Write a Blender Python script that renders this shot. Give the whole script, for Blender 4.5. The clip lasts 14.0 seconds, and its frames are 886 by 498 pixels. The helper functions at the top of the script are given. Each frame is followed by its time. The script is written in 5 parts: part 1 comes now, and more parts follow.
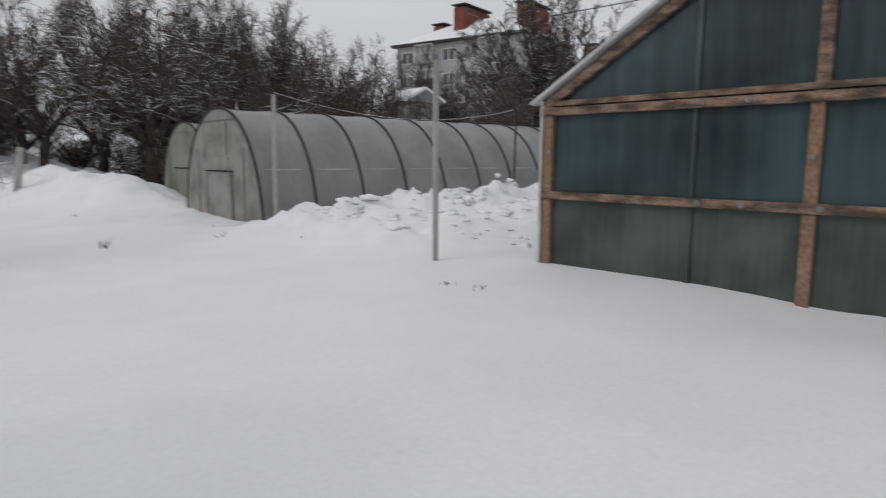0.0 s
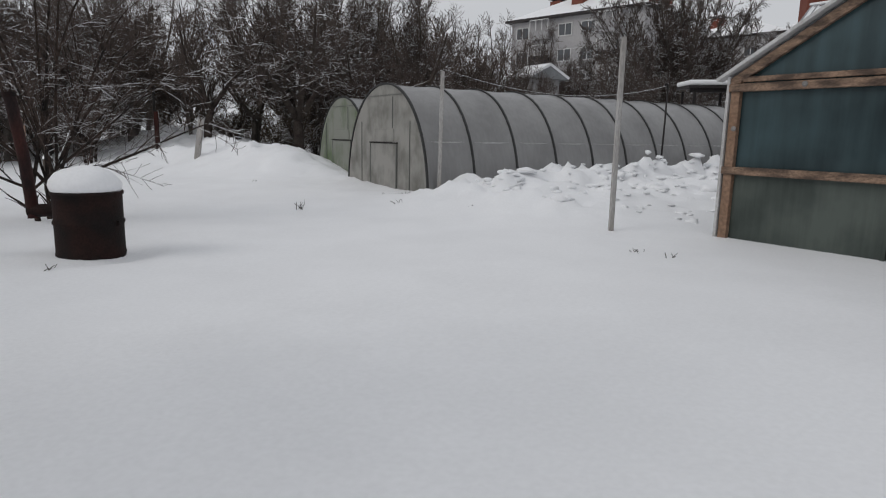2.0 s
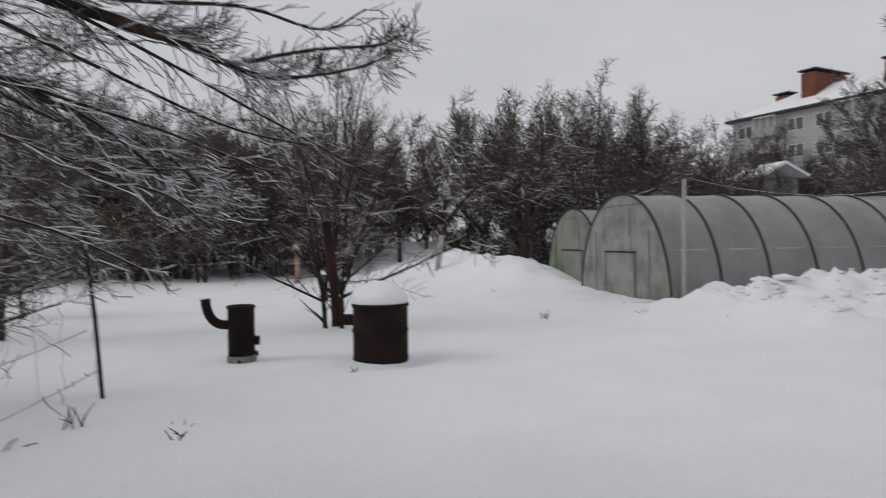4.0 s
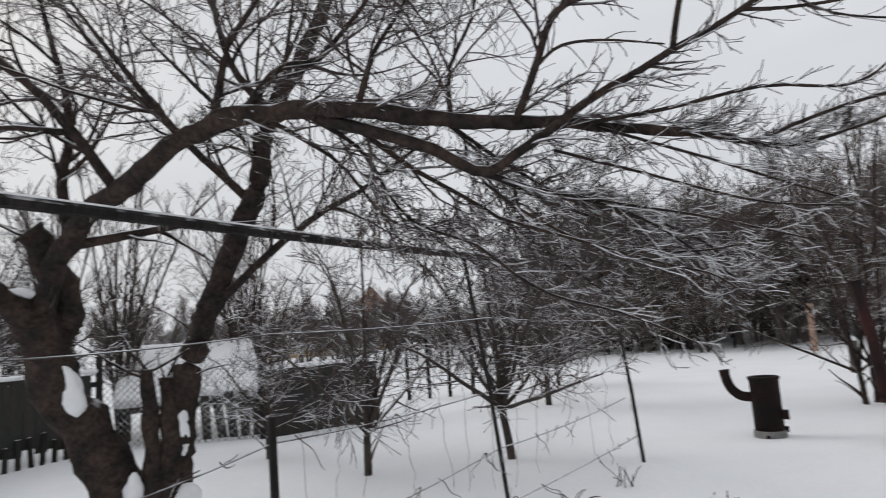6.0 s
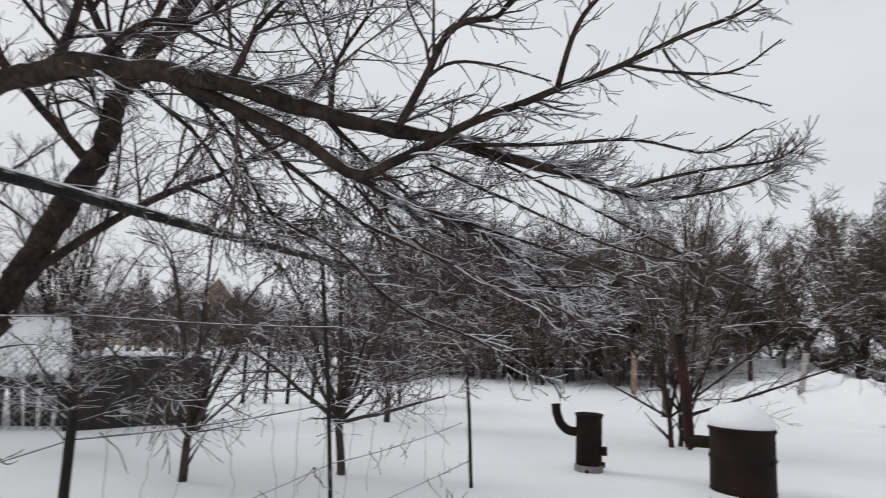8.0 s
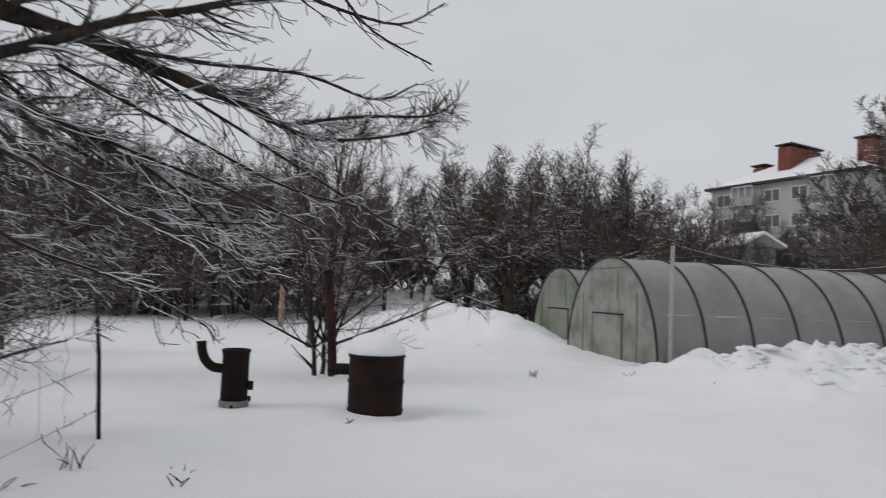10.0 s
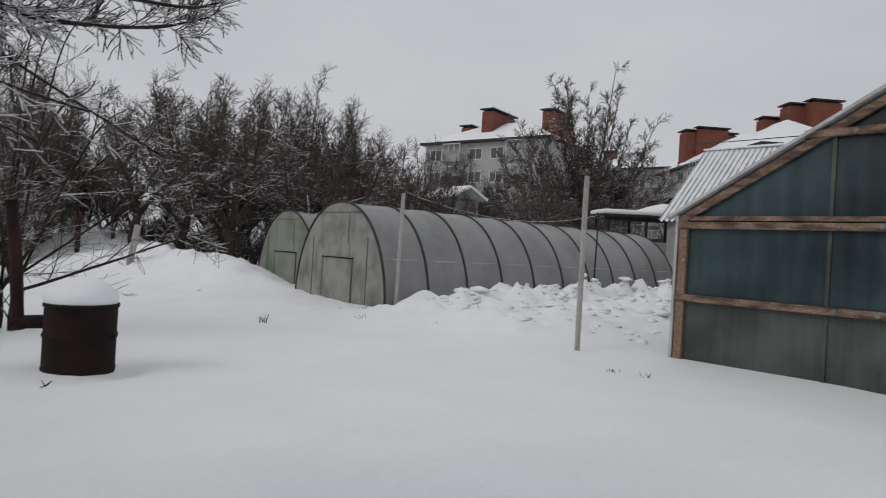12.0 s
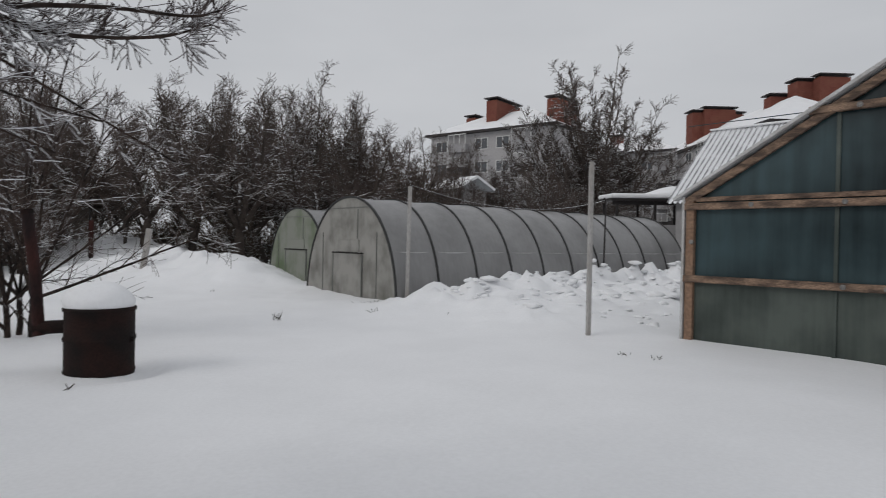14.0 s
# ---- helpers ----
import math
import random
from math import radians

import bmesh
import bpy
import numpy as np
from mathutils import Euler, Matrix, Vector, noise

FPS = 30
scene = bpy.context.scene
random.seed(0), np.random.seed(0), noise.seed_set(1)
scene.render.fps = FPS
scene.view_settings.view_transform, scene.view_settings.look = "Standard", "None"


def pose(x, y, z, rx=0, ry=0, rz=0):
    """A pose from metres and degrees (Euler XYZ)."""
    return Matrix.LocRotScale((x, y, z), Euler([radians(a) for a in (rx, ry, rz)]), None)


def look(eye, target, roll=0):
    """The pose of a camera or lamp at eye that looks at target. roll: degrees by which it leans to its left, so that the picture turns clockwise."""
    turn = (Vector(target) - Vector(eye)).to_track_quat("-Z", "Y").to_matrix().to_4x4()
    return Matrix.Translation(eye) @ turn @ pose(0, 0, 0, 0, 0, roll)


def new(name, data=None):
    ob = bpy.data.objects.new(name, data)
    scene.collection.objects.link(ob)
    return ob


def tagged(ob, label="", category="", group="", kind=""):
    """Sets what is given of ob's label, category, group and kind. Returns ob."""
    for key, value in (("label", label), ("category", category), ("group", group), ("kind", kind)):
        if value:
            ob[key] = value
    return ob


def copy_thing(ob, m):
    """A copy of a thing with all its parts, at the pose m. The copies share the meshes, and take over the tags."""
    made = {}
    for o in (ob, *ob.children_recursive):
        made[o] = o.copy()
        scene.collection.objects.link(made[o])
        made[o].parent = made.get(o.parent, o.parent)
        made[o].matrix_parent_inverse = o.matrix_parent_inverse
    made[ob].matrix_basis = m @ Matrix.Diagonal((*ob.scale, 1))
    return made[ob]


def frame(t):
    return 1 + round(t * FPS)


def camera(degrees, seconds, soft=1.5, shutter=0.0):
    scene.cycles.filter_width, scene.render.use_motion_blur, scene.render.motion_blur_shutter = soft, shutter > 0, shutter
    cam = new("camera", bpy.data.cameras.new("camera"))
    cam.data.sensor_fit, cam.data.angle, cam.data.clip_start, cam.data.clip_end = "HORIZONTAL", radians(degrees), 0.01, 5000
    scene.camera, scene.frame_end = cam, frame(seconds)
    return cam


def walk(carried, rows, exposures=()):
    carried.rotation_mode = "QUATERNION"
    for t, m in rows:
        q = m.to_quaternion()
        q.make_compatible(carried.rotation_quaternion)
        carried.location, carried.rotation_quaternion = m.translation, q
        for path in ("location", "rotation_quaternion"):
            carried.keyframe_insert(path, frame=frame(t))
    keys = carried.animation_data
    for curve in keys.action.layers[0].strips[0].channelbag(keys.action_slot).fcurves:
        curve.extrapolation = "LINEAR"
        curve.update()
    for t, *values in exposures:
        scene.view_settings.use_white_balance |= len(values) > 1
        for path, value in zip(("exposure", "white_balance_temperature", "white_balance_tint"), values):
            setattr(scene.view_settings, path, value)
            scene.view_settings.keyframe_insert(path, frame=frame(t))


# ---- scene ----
cam = camera(70.3, 14.0, soft=1.0, shutter=0.36)
PATH = [
    (0, (1.647, 1.038, 1.037), (1.792, 3.012, 0.754), 0.3),
    (0.5, (1.431, 0.891, 1.024), (1.244, 2.868, 0.791), 1.1),
    (1, (1.219, 0.842, 1.026), (0.899, 2.791, 0.707), 1.8),
    (1.5, (1.034, 0.666, 1.001), (0.854, 2.631, 0.674), 0.0),
    (2, (0.835, 0.584, 0.979), (0.665, 2.545, 0.623), 1.2),
    (2.2, (0.768, 0.593, 0.961), (0.656, 2.547, 0.549), -0.6),
    (4.3, (0.442, 0.252, 1.025), (-0.552, 1.986, 1.076), -2.1),
    (4.5, (0.467, 0.233, 1.004), (-0.645, 1.894, 1.081), -3.3),
    (5, (0.471, 0.2, 1.026), (-0.874, 1.674, 1.158), -3.2),
    (5.5, (0.494, 0.12, 1.028), (-1.148, 1.245, 1.228), -3.8),
    (6, (0.46, 0.062, 1.043), (-1.353, 0.863, 1.31), -4.1),
    (6.5, (0.44, 0.063, 1.046), (-1.446, 0.671, 1.318), -2.1),
    (7, (0.457, 0.078, 1.044), (-1.383, 0.811, 1.322), -0.1),
    (7.5, (0.438, 0.108, 1.039), (-1.311, 1.032, 1.336), 1.1),
    (8, (0.379, 0.106, 1.044), (-1.211, 1.282, 1.346), 2.6),
    (8.5, (0.373, 0.051, 1.043), (-1.011, 1.445, 1.419), 2.3),
    (8.7, (0.359, 0.044, 1.046), (-0.922, 1.532, 1.427), 2.5),
    (10.8, (0.305, 0.315, 1.067), (0.094, 2.303, 1.134), 4.2),
    (11, (0.302, 0.356, 1.065), (0.28, 2.353, 1.163), 4.4),
    (11.5, (0.147, 0.308, 1.049), (0.362, 2.296, 1.099), 0.6),
    (12, (0.06, 0.325, 1.042), (0.173, 2.322, 1.05), 3.4),
    (12.5, (0.024, 0.329, 1.038), (0.012, 2.328, 0.979), 2.1),
    (13, (0.021, 0.273, 1.029), (-0.014, 2.272, 0.975), 1.8),
    (13.5, (0.019, 0.269, 1.032), (-0.007, 2.268, 0.985), 2.0),
    (14, (0.073, 0.262, 1.039), (0.156, 2.261, 1.019), 1.1),
]
EXPOSURES = [(0.0, -0.07), (1.0, -0.07), (2.2, -0.14), (4.3, -0.13), (5.0, -0.05), (6.0, 0.2), (7.3, 0.28), (8.7, 0.22), (10.8, -0.17), (12.5, -0.19), (14.0, -0.18)]
walk(cam, [(t, look(eye, target, roll)) for t, eye, target, roll in PATH], EXPOSURES)

# ---- world and light: an overcast winter day ----
world = bpy.data.worlds.new("sky")
scene.world = world
world.use_nodes = True
wn, wl = world.node_tree.nodes, world.node_tree.links
sky = wn.new("ShaderNodeTexSky")
sky.sky_type, sky.sun_disc = "NISHITA", False
sky.sun_elevation, sky.sun_rotation = radians(32), radians(250)
sky.air_density, sky.dust_density, sky.ozone_density = 2.0, 6.0, 1.0
scaled = wn.new("ShaderNodeVectorMath")
scaled.operation = "SCALE"
scaled.inputs["Scale"].default_value = 0.06
wl.new(sky.outputs["Color"], scaled.inputs[0])
# the cloud layer in front of the clear sky
wcoord = wn.new("ShaderNodeTexCoord")
wnoise = wn.new("ShaderNodeTexNoise")
wnoise.inputs["Scale"].default_value, wnoise.inputs["Detail"].default_value = 2.2, 5
wmap = wn.new("ShaderNodeMapping")
wmap.inputs["Scale"].default_value = (1, 1, 3)
wl.new(wcoord.outputs["Generated"], wmap.inputs[0])
wl.new(wmap.outputs[0], wnoise.inputs["Vector"])
wramp = wn.new("ShaderNodeValToRGB")
wramp.color_ramp.elements[0].position, wramp.color_ramp.elements[1].position = 0.3, 0.75
wramp.color_ramp.elements[0].color = (0.565, 0.582, 0.615, 1)
wramp.color_ramp.elements[1].color = (0.65, 0.665, 0.695, 1)
wl.new(wnoise.outputs[0], wramp.inputs[0])
wmix = wn.new("ShaderNodeMix")
wmix.data_type = "RGBA"
wmix.inputs[0].default_value = 0.97
wl.new(scaled.outputs[0], wmix.inputs[6])
wl.new(wramp.outputs[0], wmix.inputs[7])
wl.new(wmix.outputs[2], wn["Background"].inputs["Color"])
wn["Background"].inputs["Strength"].default_value = 1.0

sun = new("sun", bpy.data.lights.new("sun", "SUN"))
sun.data.energy, sun.data.angle, sun.data.color = 0.65, radians(25), (1.0, 0.97, 0.93)
sun.matrix_world = look((-20, -12, 16), (0, 0, 0))


# ---- materials ----
def material(name, base, rough=0.7, metal=0.0, vary=0.25, scale=6.0, fine=60.0, bump=0.1, second=None, amount=0.5,
             snow=0.0, spec=0.3, stretch=(1, 1, 1), coords="Object", edge=0.12):
    """A surface with broad stains, fine grain, relief, and, where wanted, snow lying on what faces up."""
    m = bpy.data.materials.new(name)
    m.use_nodes = True
    n, l = m.node_tree.nodes, m.node_tree.links
    b = n["Principled BSDF"]
    b.inputs["Metallic"].default_value = metal
    b.inputs["Specular IOR Level"].default_value = spec
    tc = n.new("ShaderNodeTexCoord")
    mp = n.new("ShaderNodeMapping")
    mp.inputs["Scale"].default_value = stretch
    l.new(tc.outputs[coords], mp.inputs[0])
    broad, grain = n.new("ShaderNodeTexNoise"), n.new("ShaderNodeTexNoise")
    broad.inputs["Scale"].default_value, broad.inputs["Detail"].default_value = scale, 4
    grain.inputs["Scale"].default_value, grain.inputs["Detail"].default_value = fine, 3
    l.new(mp.outputs[0], broad.inputs["Vector"])
    l.new(mp.outputs[0], grain.inputs["Vector"])
    ramp = n.new("ShaderNodeValToRGB")
    ramp.color_ramp.elements[0].position, ramp.color_ramp.elements[1].position = 0.5 - edge, 0.5 + edge
    two = second if second else tuple(c * (1 - vary) for c in base)
    ramp.color_ramp.elements[0].color = (*base, 1)
    ramp.color_ramp.elements[1].color = (*[base[i] + (two[i] - base[i]) * (1 if second is None else amount * 2 if amount < 0.5 else 1) for i in range(3)], 1)
    l.new(broad.outputs[0], ramp.inputs[0])
    mul = n.new("ShaderNodeMix")
    mul.data_type, mul.blend_type = "RGBA", "MULTIPLY"
    mul.inputs[0].default_value = 1.0
    gr = n.new("ShaderNodeMapRange")
    gr.inputs[1].default_value, gr.inputs[2].default_value = 0.3, 0.7
    gr.inputs[3].default_value, gr.inputs[4].default_value = 1 - vary, 1.0 + vary * 0.4
    l.new(grain.outputs[0], gr.inputs[0])
    l.new(ramp.outputs[0], mul.inputs[6])
    l.new(gr.outputs[0], mul.inputs[7])
    colour = mul.outputs[2]
    rr = n.new("ShaderNodeMapRange")
    rr.inputs[3].default_value, rr.inputs[4].default_value = max(rough - 0.12, 0.05), min(rough + 0.12, 1)
    l.new(broad.outputs[0], rr.inputs[0])
    l.new(rr.outputs[0], b.inputs["Roughness"])
    if snow:
        geo, sep = n.new("ShaderNodeNewGeometry"), n.new("ShaderNodeSeparateXYZ")
        l.new(geo.outputs["Normal"], sep.inputs[0])
        sn = n.new("ShaderNodeTexNoise")
        sn.inputs["Scale"].default_value = 9.0
        l.new(tc.outputs["Object"], sn.inputs["Vector"])
        add = n.new("ShaderNodeMath")
        add.operation = "MULTIPLY_ADD"
        add.inputs[1].default_value, add.inputs[2].default_value = 0.9, -0.45
        l.new(sn.outputs[0], add.inputs[0])
        tot = n.new("ShaderNodeMath")
        l.new(sep.outputs[2], tot.inputs[0])
        l.new(add.outputs[0], tot.inputs[1])
        cut = n.new("ShaderNodeMapRange")
        cut.inputs[1].default_value, cut.inputs[2].default_value = 1 - snow, 1 - snow + 0.25
        l.new(tot.outputs[0], cut.inputs[0])
        sm = n.new("ShaderNodeMix")
        sm.data_type = "RGBA"
        l.new(cut.outputs[0], sm.inputs[0])
        l.new(colour, sm.inputs[6])
        sm.inputs[7].default_value = (0.78, 0.79, 0.81, 1)
        colour = sm.outputs[2]
    l.new(colour, b.inputs["Base Color"])
    if bump:
        bp = n.new("ShaderNodeBump")
        bp.inputs["Strength"].default_value, bp.inputs["Distance"].default_value = bump, 0.02
        l.new(grain.outputs[0], bp.inputs["Height"])
        l.new(bp.outputs[0], b.inputs["Normal"])
    return m


SNOW = material("snow", (0.88, 0.885, 0.90), 0.75, vary=0.035, scale=1.2, fine=38, bump=0.1, spec=0.2)
BARK = material("bark", (0.055, 0.043, 0.038), 0.9, vary=0.4, scale=5, fine=50, bump=0.6, snow=0.42, second=(0.09, 0.075, 0.065), spec=0.15)
BARK_GREY = material("bark_grey", (0.085, 0.073, 0.067), 0.9, vary=0.4, scale=5, fine=60, bump=0.8, snow=0.3, second=(0.12, 0.105, 0.09), spec=0.15)
BARK_RED = material("bark_red", (0.062, 0.044, 0.036), 0.9, vary=0.5, scale=7, fine=38, bump=1.0, snow=0.34, second=(0.03, 0.025, 0.023), spec=0.15)
TWIG = material("twig", (0.06, 0.046, 0.044), 0.9, vary=0.3, scale=4, fine=40, bump=0, snow=0.6, second=(0.11, 0.09, 0.085), spec=0.15)
TWIG_DARK = material("twig_dark", (0.075, 0.055, 0.048), 0.9, vary=0.3, scale=4, fine=40, bump=0, snow=0.48, second=(0.10, 0.075, 0.066), spec=0.15)
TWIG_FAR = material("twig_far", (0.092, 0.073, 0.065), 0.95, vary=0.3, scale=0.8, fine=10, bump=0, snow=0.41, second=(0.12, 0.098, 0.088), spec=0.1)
TWIG_BROWN = material("twig_brown", (0.105, 0.08, 0.062), 0.95, vary=0.35, scale=0.9, fine=12, bump=0, snow=0.52, second=(0.15, 0.125, 0.10), spec=0.1)
RUST = material("rusted_steel", (0.010, 0.0068, 0.0062), 0.8, 0.0, vary=0.4, scale=5, fine=70, bump=0.25, second=(0.024, 0.011, 0.009), spec=0.2)
RUST_RED = material("red_rust", (0.06, 0.017, 0.013), 0.85, 0.0, vary=0.35, scale=4, fine=70, bump=0.25, second=(0.016, 0.009, 0.009), stretch=(1, 1, 0.4))
ASH = material("grey_metal", (0.28, 0.27, 0.26), 0.7, 0.3, vary=0.3, scale=14, fine=90, bump=0.2)
STEEL = material("painted_pole", (0.42, 0.41, 0.40), 0.6, 0.0, vary=0.25, scale=6, fine=80, bump=0.1, second=(0.32, 0.30, 0.28), stretch=(1, 1, 0.2))
DARKPOST = material("weathered_post", (0.028, 0.024, 0.022), 0.85, vary=0.55, scale=6, fine=60, bump=0.7, snow=0.27, stretch=(1, 1, 0.2))
WOOD = material("orange_wood", (0.285, 0.19, 0.135), 0.8, vary=0.35, scale=2.0, fine=30, bump=0.3, second=(0.23, 0.135, 0.085), stretch=(1, 1, 1), edge=0.2)
WOOD_WET = material("wet_wood", (0.30, 0.20, 0.14), 0.75, vary=0.45, scale=3.5, fine=35, bump=0.35, second=(0.09, 0.062, 0.048), stretch=(1.3, 1.3, 4), edge=0.12)
TRIM = material("pale_trim", (0.55, 0.55, 0.55), 0.6, vary=0.2, scale=4, fine=50, bump=0.1, second=(0.40, 0.39, 0.38))
GREENROOF = material("snowy_sheet", (0.5, 0.52, 0.55), 0.6, vary=0.2, scale=2, fine=30, bump=0.1, snow=0.55)
SLATE = material("grey_slate", (0.30, 0.31, 0.32), 0.85, vary=0.25, scale=1.5, fine=25, bump=0.2, snow=0.36)
FENCE = material("dark_boards", (0.03, 0.032, 0.03), 0.85, vary=0.4, scale=3, fine=40, bump=0.4, second=(0.05, 0.042, 0.036), stretch=(4, 4, 0.5))
WIRE = material("old_wire", (0.10, 0.09, 0.085), 0.6, 0.5, vary=0.2, scale=20, fine=90, bump=0, snow=0.55)
VINE = material("dry_vine", (0.07, 0.05, 0.04), 0.9, vary=0.3, scale=12, fine=60, bump=0.2, snow=0.45)
RIB = material("dark_rib", (0.05, 0.05, 0.05), 0.6, 0.1, vary=0.2, scale=6, fine=50, bump=0.05)
CONCRETE = material("grey_panel", (0.36, 0.35, 0.35), 0.9, vary=0.15, scale=0.35, fine=6, bump=0.1, second=(0.28, 0.275, 0.28))
BRICK = material("red_brick", (0.19, 0.07, 0.048), 0.9, vary=0.25, scale=1.0, fine=9, bump=0.2, second=(0.17, 0.055, 0.04))
METALCAP = material("dark_metal", (0.04, 0.035, 0.035), 0.6, 0.3, vary=0.2, scale=3, fine=20, bump=0)
WHITEFRAME = material("white_frame", (0.55, 0.55, 0.54), 0.5, vary=0.1, scale=3, fine=20, bump=0)
TAN = material("tan_boards", (0.36, 0.24, 0.18), 0.9, vary=0.15, scale=0.8, fine=9, bump=0.1)
YELLOW = material("ochre_plaster", (0.46, 0.33, 0.20), 0.9, vary=0.15, scale=0.8, fine=9, bump=0.1)
BLUE = material("faded_blue", (0.10, 0.17, 0.24), 0.8, vary=0.3, scale=3, fine=30, bump=0.1)
WEED = material("dry_weed", (0.055, 0.043, 0.032), 0.9, vary=0.3, scale=10, fine=60, bump=0)


def window_glass():
    m = bpy.data.materials.new("dark_glass")
    m.use_nodes = True
    b = m.node_tree.nodes["Principled BSDF"]
    b.inputs["Base Color"].default_value = (0.075, 0.08, 0.088, 1)
    b.inputs["Roughness"].default_value = 0.16
    return m


def sheeting(name, tint, second, trans, rough, scale=1.2, streak=0.24, spec=0.45):
    """Translucent plastic: part of the light passes through and scatters; grime in broad stains and runs."""
    m = bpy.data.materials.new(name)
    m.use_nodes = True
    n, l = m.node_tree.nodes, m.node_tree.links
    b = n["Principled BSDF"]
    out = n["Material Output"]
    tc = n.new("ShaderNodeTexCoord")
    mp = n.new("ShaderNodeMapping")
    mp.inputs["Scale"].default_value = (1, 1, 0.85)
    l.new(tc.outputs["Object"], mp.inputs[0])
    nz, fine = n.new("ShaderNodeTexNoise"), n.new("ShaderNodeTexNoise")
    nz.inputs["Scale"].default_value, nz.inputs["Detail"].default_value = scale, 6
    fine.inputs["Scale"].default_value, fine.inputs["Detail"].default_value = scale * 14, 4
    l.new(mp.outputs[0], nz.inputs["Vector"])
    runs = n.new("ShaderNodeMapping")
    runs.inputs["Scale"].default_value = (1, 1, 0.06)
    l.new(tc.outputs["Object"], runs.inputs[0])
    l.new(runs.outputs[0], fine.inputs["Vector"])
    mixf = n.new("ShaderNodeMath")
    mixf.operation = "MULTIPLY_ADD"
    mixf.inputs[1].default_value = streak
    l.new(fine.outputs[0], mixf.inputs[0])
    l.new(nz.outputs[0], mixf.inputs[2])
    ramp = n.new("ShaderNodeValToRGB")
    ramp.color_ramp.elements[0].position, ramp.color_ramp.elements[1].position = 0.47, 0.78
    ramp.color_ramp.elements[0].color, ramp.color_ramp.elements[1].color = (*tint, 1), (*second, 1)
    l.new(mixf.outputs[0], ramp.inputs[0])
    l.new(ramp.outputs[0], b.inputs["Base Color"])
    b.inputs["Roughness"].default_value = rough
    b.inputs["Specular IOR Level"].default_value = spec
    tl = n.new("ShaderNodeBsdfTranslucent")
    l.new(ramp.outputs[0], tl.inputs["Color"])
    mx = n.new("ShaderNodeMixShader")
    mx.inputs[0].default_value = trans
    l.new(b.outputs[0], mx.inputs[1])
    l.new(tl.outputs[0], mx.inputs[2])
    last = mx.outputs[0]
    l.new(last, out.inputs["Surface"])
    return m


def ribbed_snow():
    """Old grey slate: snow lies in the troughs of the waves, the crests are bare."""
    m = material("ribbed_slate", (0.33, 0.335, 0.345), 0.85, vary=0.25, scale=1.5, fine=25, bump=0.15)
    n, l = m.node_tree.nodes, m.node_tree.links
    b = n["Principled BSDF"]
    tc, sep = n.new("ShaderNodeTexCoord"), n.new("ShaderNodeSeparateXYZ")
    l.new(tc.outputs["Object"], sep.inputs[0])
    wave = n.new("ShaderNodeMath")
    wave.operation = "MULTIPLY"
    wave.inputs[1].default_value = 2 * math.pi / 0.15
    l.new(sep.outputs[0], wave.inputs[0])
    sine = n.new("ShaderNodeMath")
    sine.operation = "SINE"
    l.new(wave.outputs[0], sine.inputs[0])
    nz = n.new("ShaderNodeTexNoise")
    nz.inputs["Scale"].default_value = 2.5
    l.new(tc.outputs["Object"], nz.inputs["Vector"])
    add = n.new("ShaderNodeMath")
    add.operation = "MULTIPLY_ADD"
    add.inputs[1].default_value = 1.6
    l.new(nz.outputs[0], add.inputs[0])
    l.new(sine.outputs[0], add.inputs[2])
    cut = n.new("ShaderNodeMapRange")
    cut.inputs[1].default_value, cut.inputs[2].default_value = 1.1, 1.6
    l.new(add.outputs[0], cut.inputs[0])
    old = b.inputs["Base Color"].links[0].from_socket
    mx = n.new("ShaderNodeMix")
    mx.data_type = "RGBA"
    l.new(cut.outputs[0], mx.inputs[0])
    mx.inputs[6].default_value = (0.78, 0.79, 0.81, 1)
    l.new(old, mx.inputs[7])
    l.new(mx.outputs[2], b.inputs["Base Color"])
    return m


RIBBED = ribbed_snow()
GLASS = window_glass()
POLY = sheeting("clear_polycarbonate", (0.385, 0.38, 0.378), (0.275, 0.272, 0.27), 0.3, 0.24, spec=0.9)
POLY_END = sheeting("grimy_polycarbonate", (0.41, 0.40, 0.375), (0.20, 0.198, 0.175), 0.28, 0.5, 3.0, 0.12)
POLY_GREEN = sheeting("mossy_polycarbonate", (0.35, 0.36, 0.32), (0.14, 0.20, 0.10), 0.28, 0.5, 1.8, 0.12)
FILM = sheeting("teal_film", (0.014, 0.024, 0.027), (0.066, 0.11, 0.122), 0.2, 0.24, 0.75)
VENT = sheeting("dull_vent_sheet", (0.27, 0.275, 0.26), (0.20, 0.205, 0.19), 0.3, 0.5, 2.0)
FILM_LOW = sheeting("algae_film", (0.045, 0.058, 0.052), (0.115, 0.137, 0.122), 0.25, 0.35, 1.6)


# ---- building tools ----
def mesh_of(name, verts, faces, mat, smooth=False):
    me = bpy.data.meshes.new(name)
    me.from_pydata([tuple(v) for v in verts], [], faces)
    me.materials.append(mat)
    if smooth:
        me.polygons.foreach_set("use_smooth", [True] * len(me.polygons))
    me.update()
    return me


def part(name, bm, mat, parent=None, label="", smooth=False):
    me = bpy.data.meshes.new(name)
    bm.to_mesh(me)
    bm.free()
    me.materials.append(mat)
    if smooth:
        me.polygons.foreach_set("use_smooth", [True] * len(me.polygons))
    ob = new(name, me)
    if parent is not None:
        ob.parent = parent
    if label:
        tagged(ob, label)
    return ob


def raw(name, vf, mat, parent=None, label="", smooth=False):
    ob = new(name, mesh_of(name, vf[0], vf[1], mat, smooth))
    if parent is not None:
        ob.parent = parent
    if label:
        tagged(ob, label)
    return ob


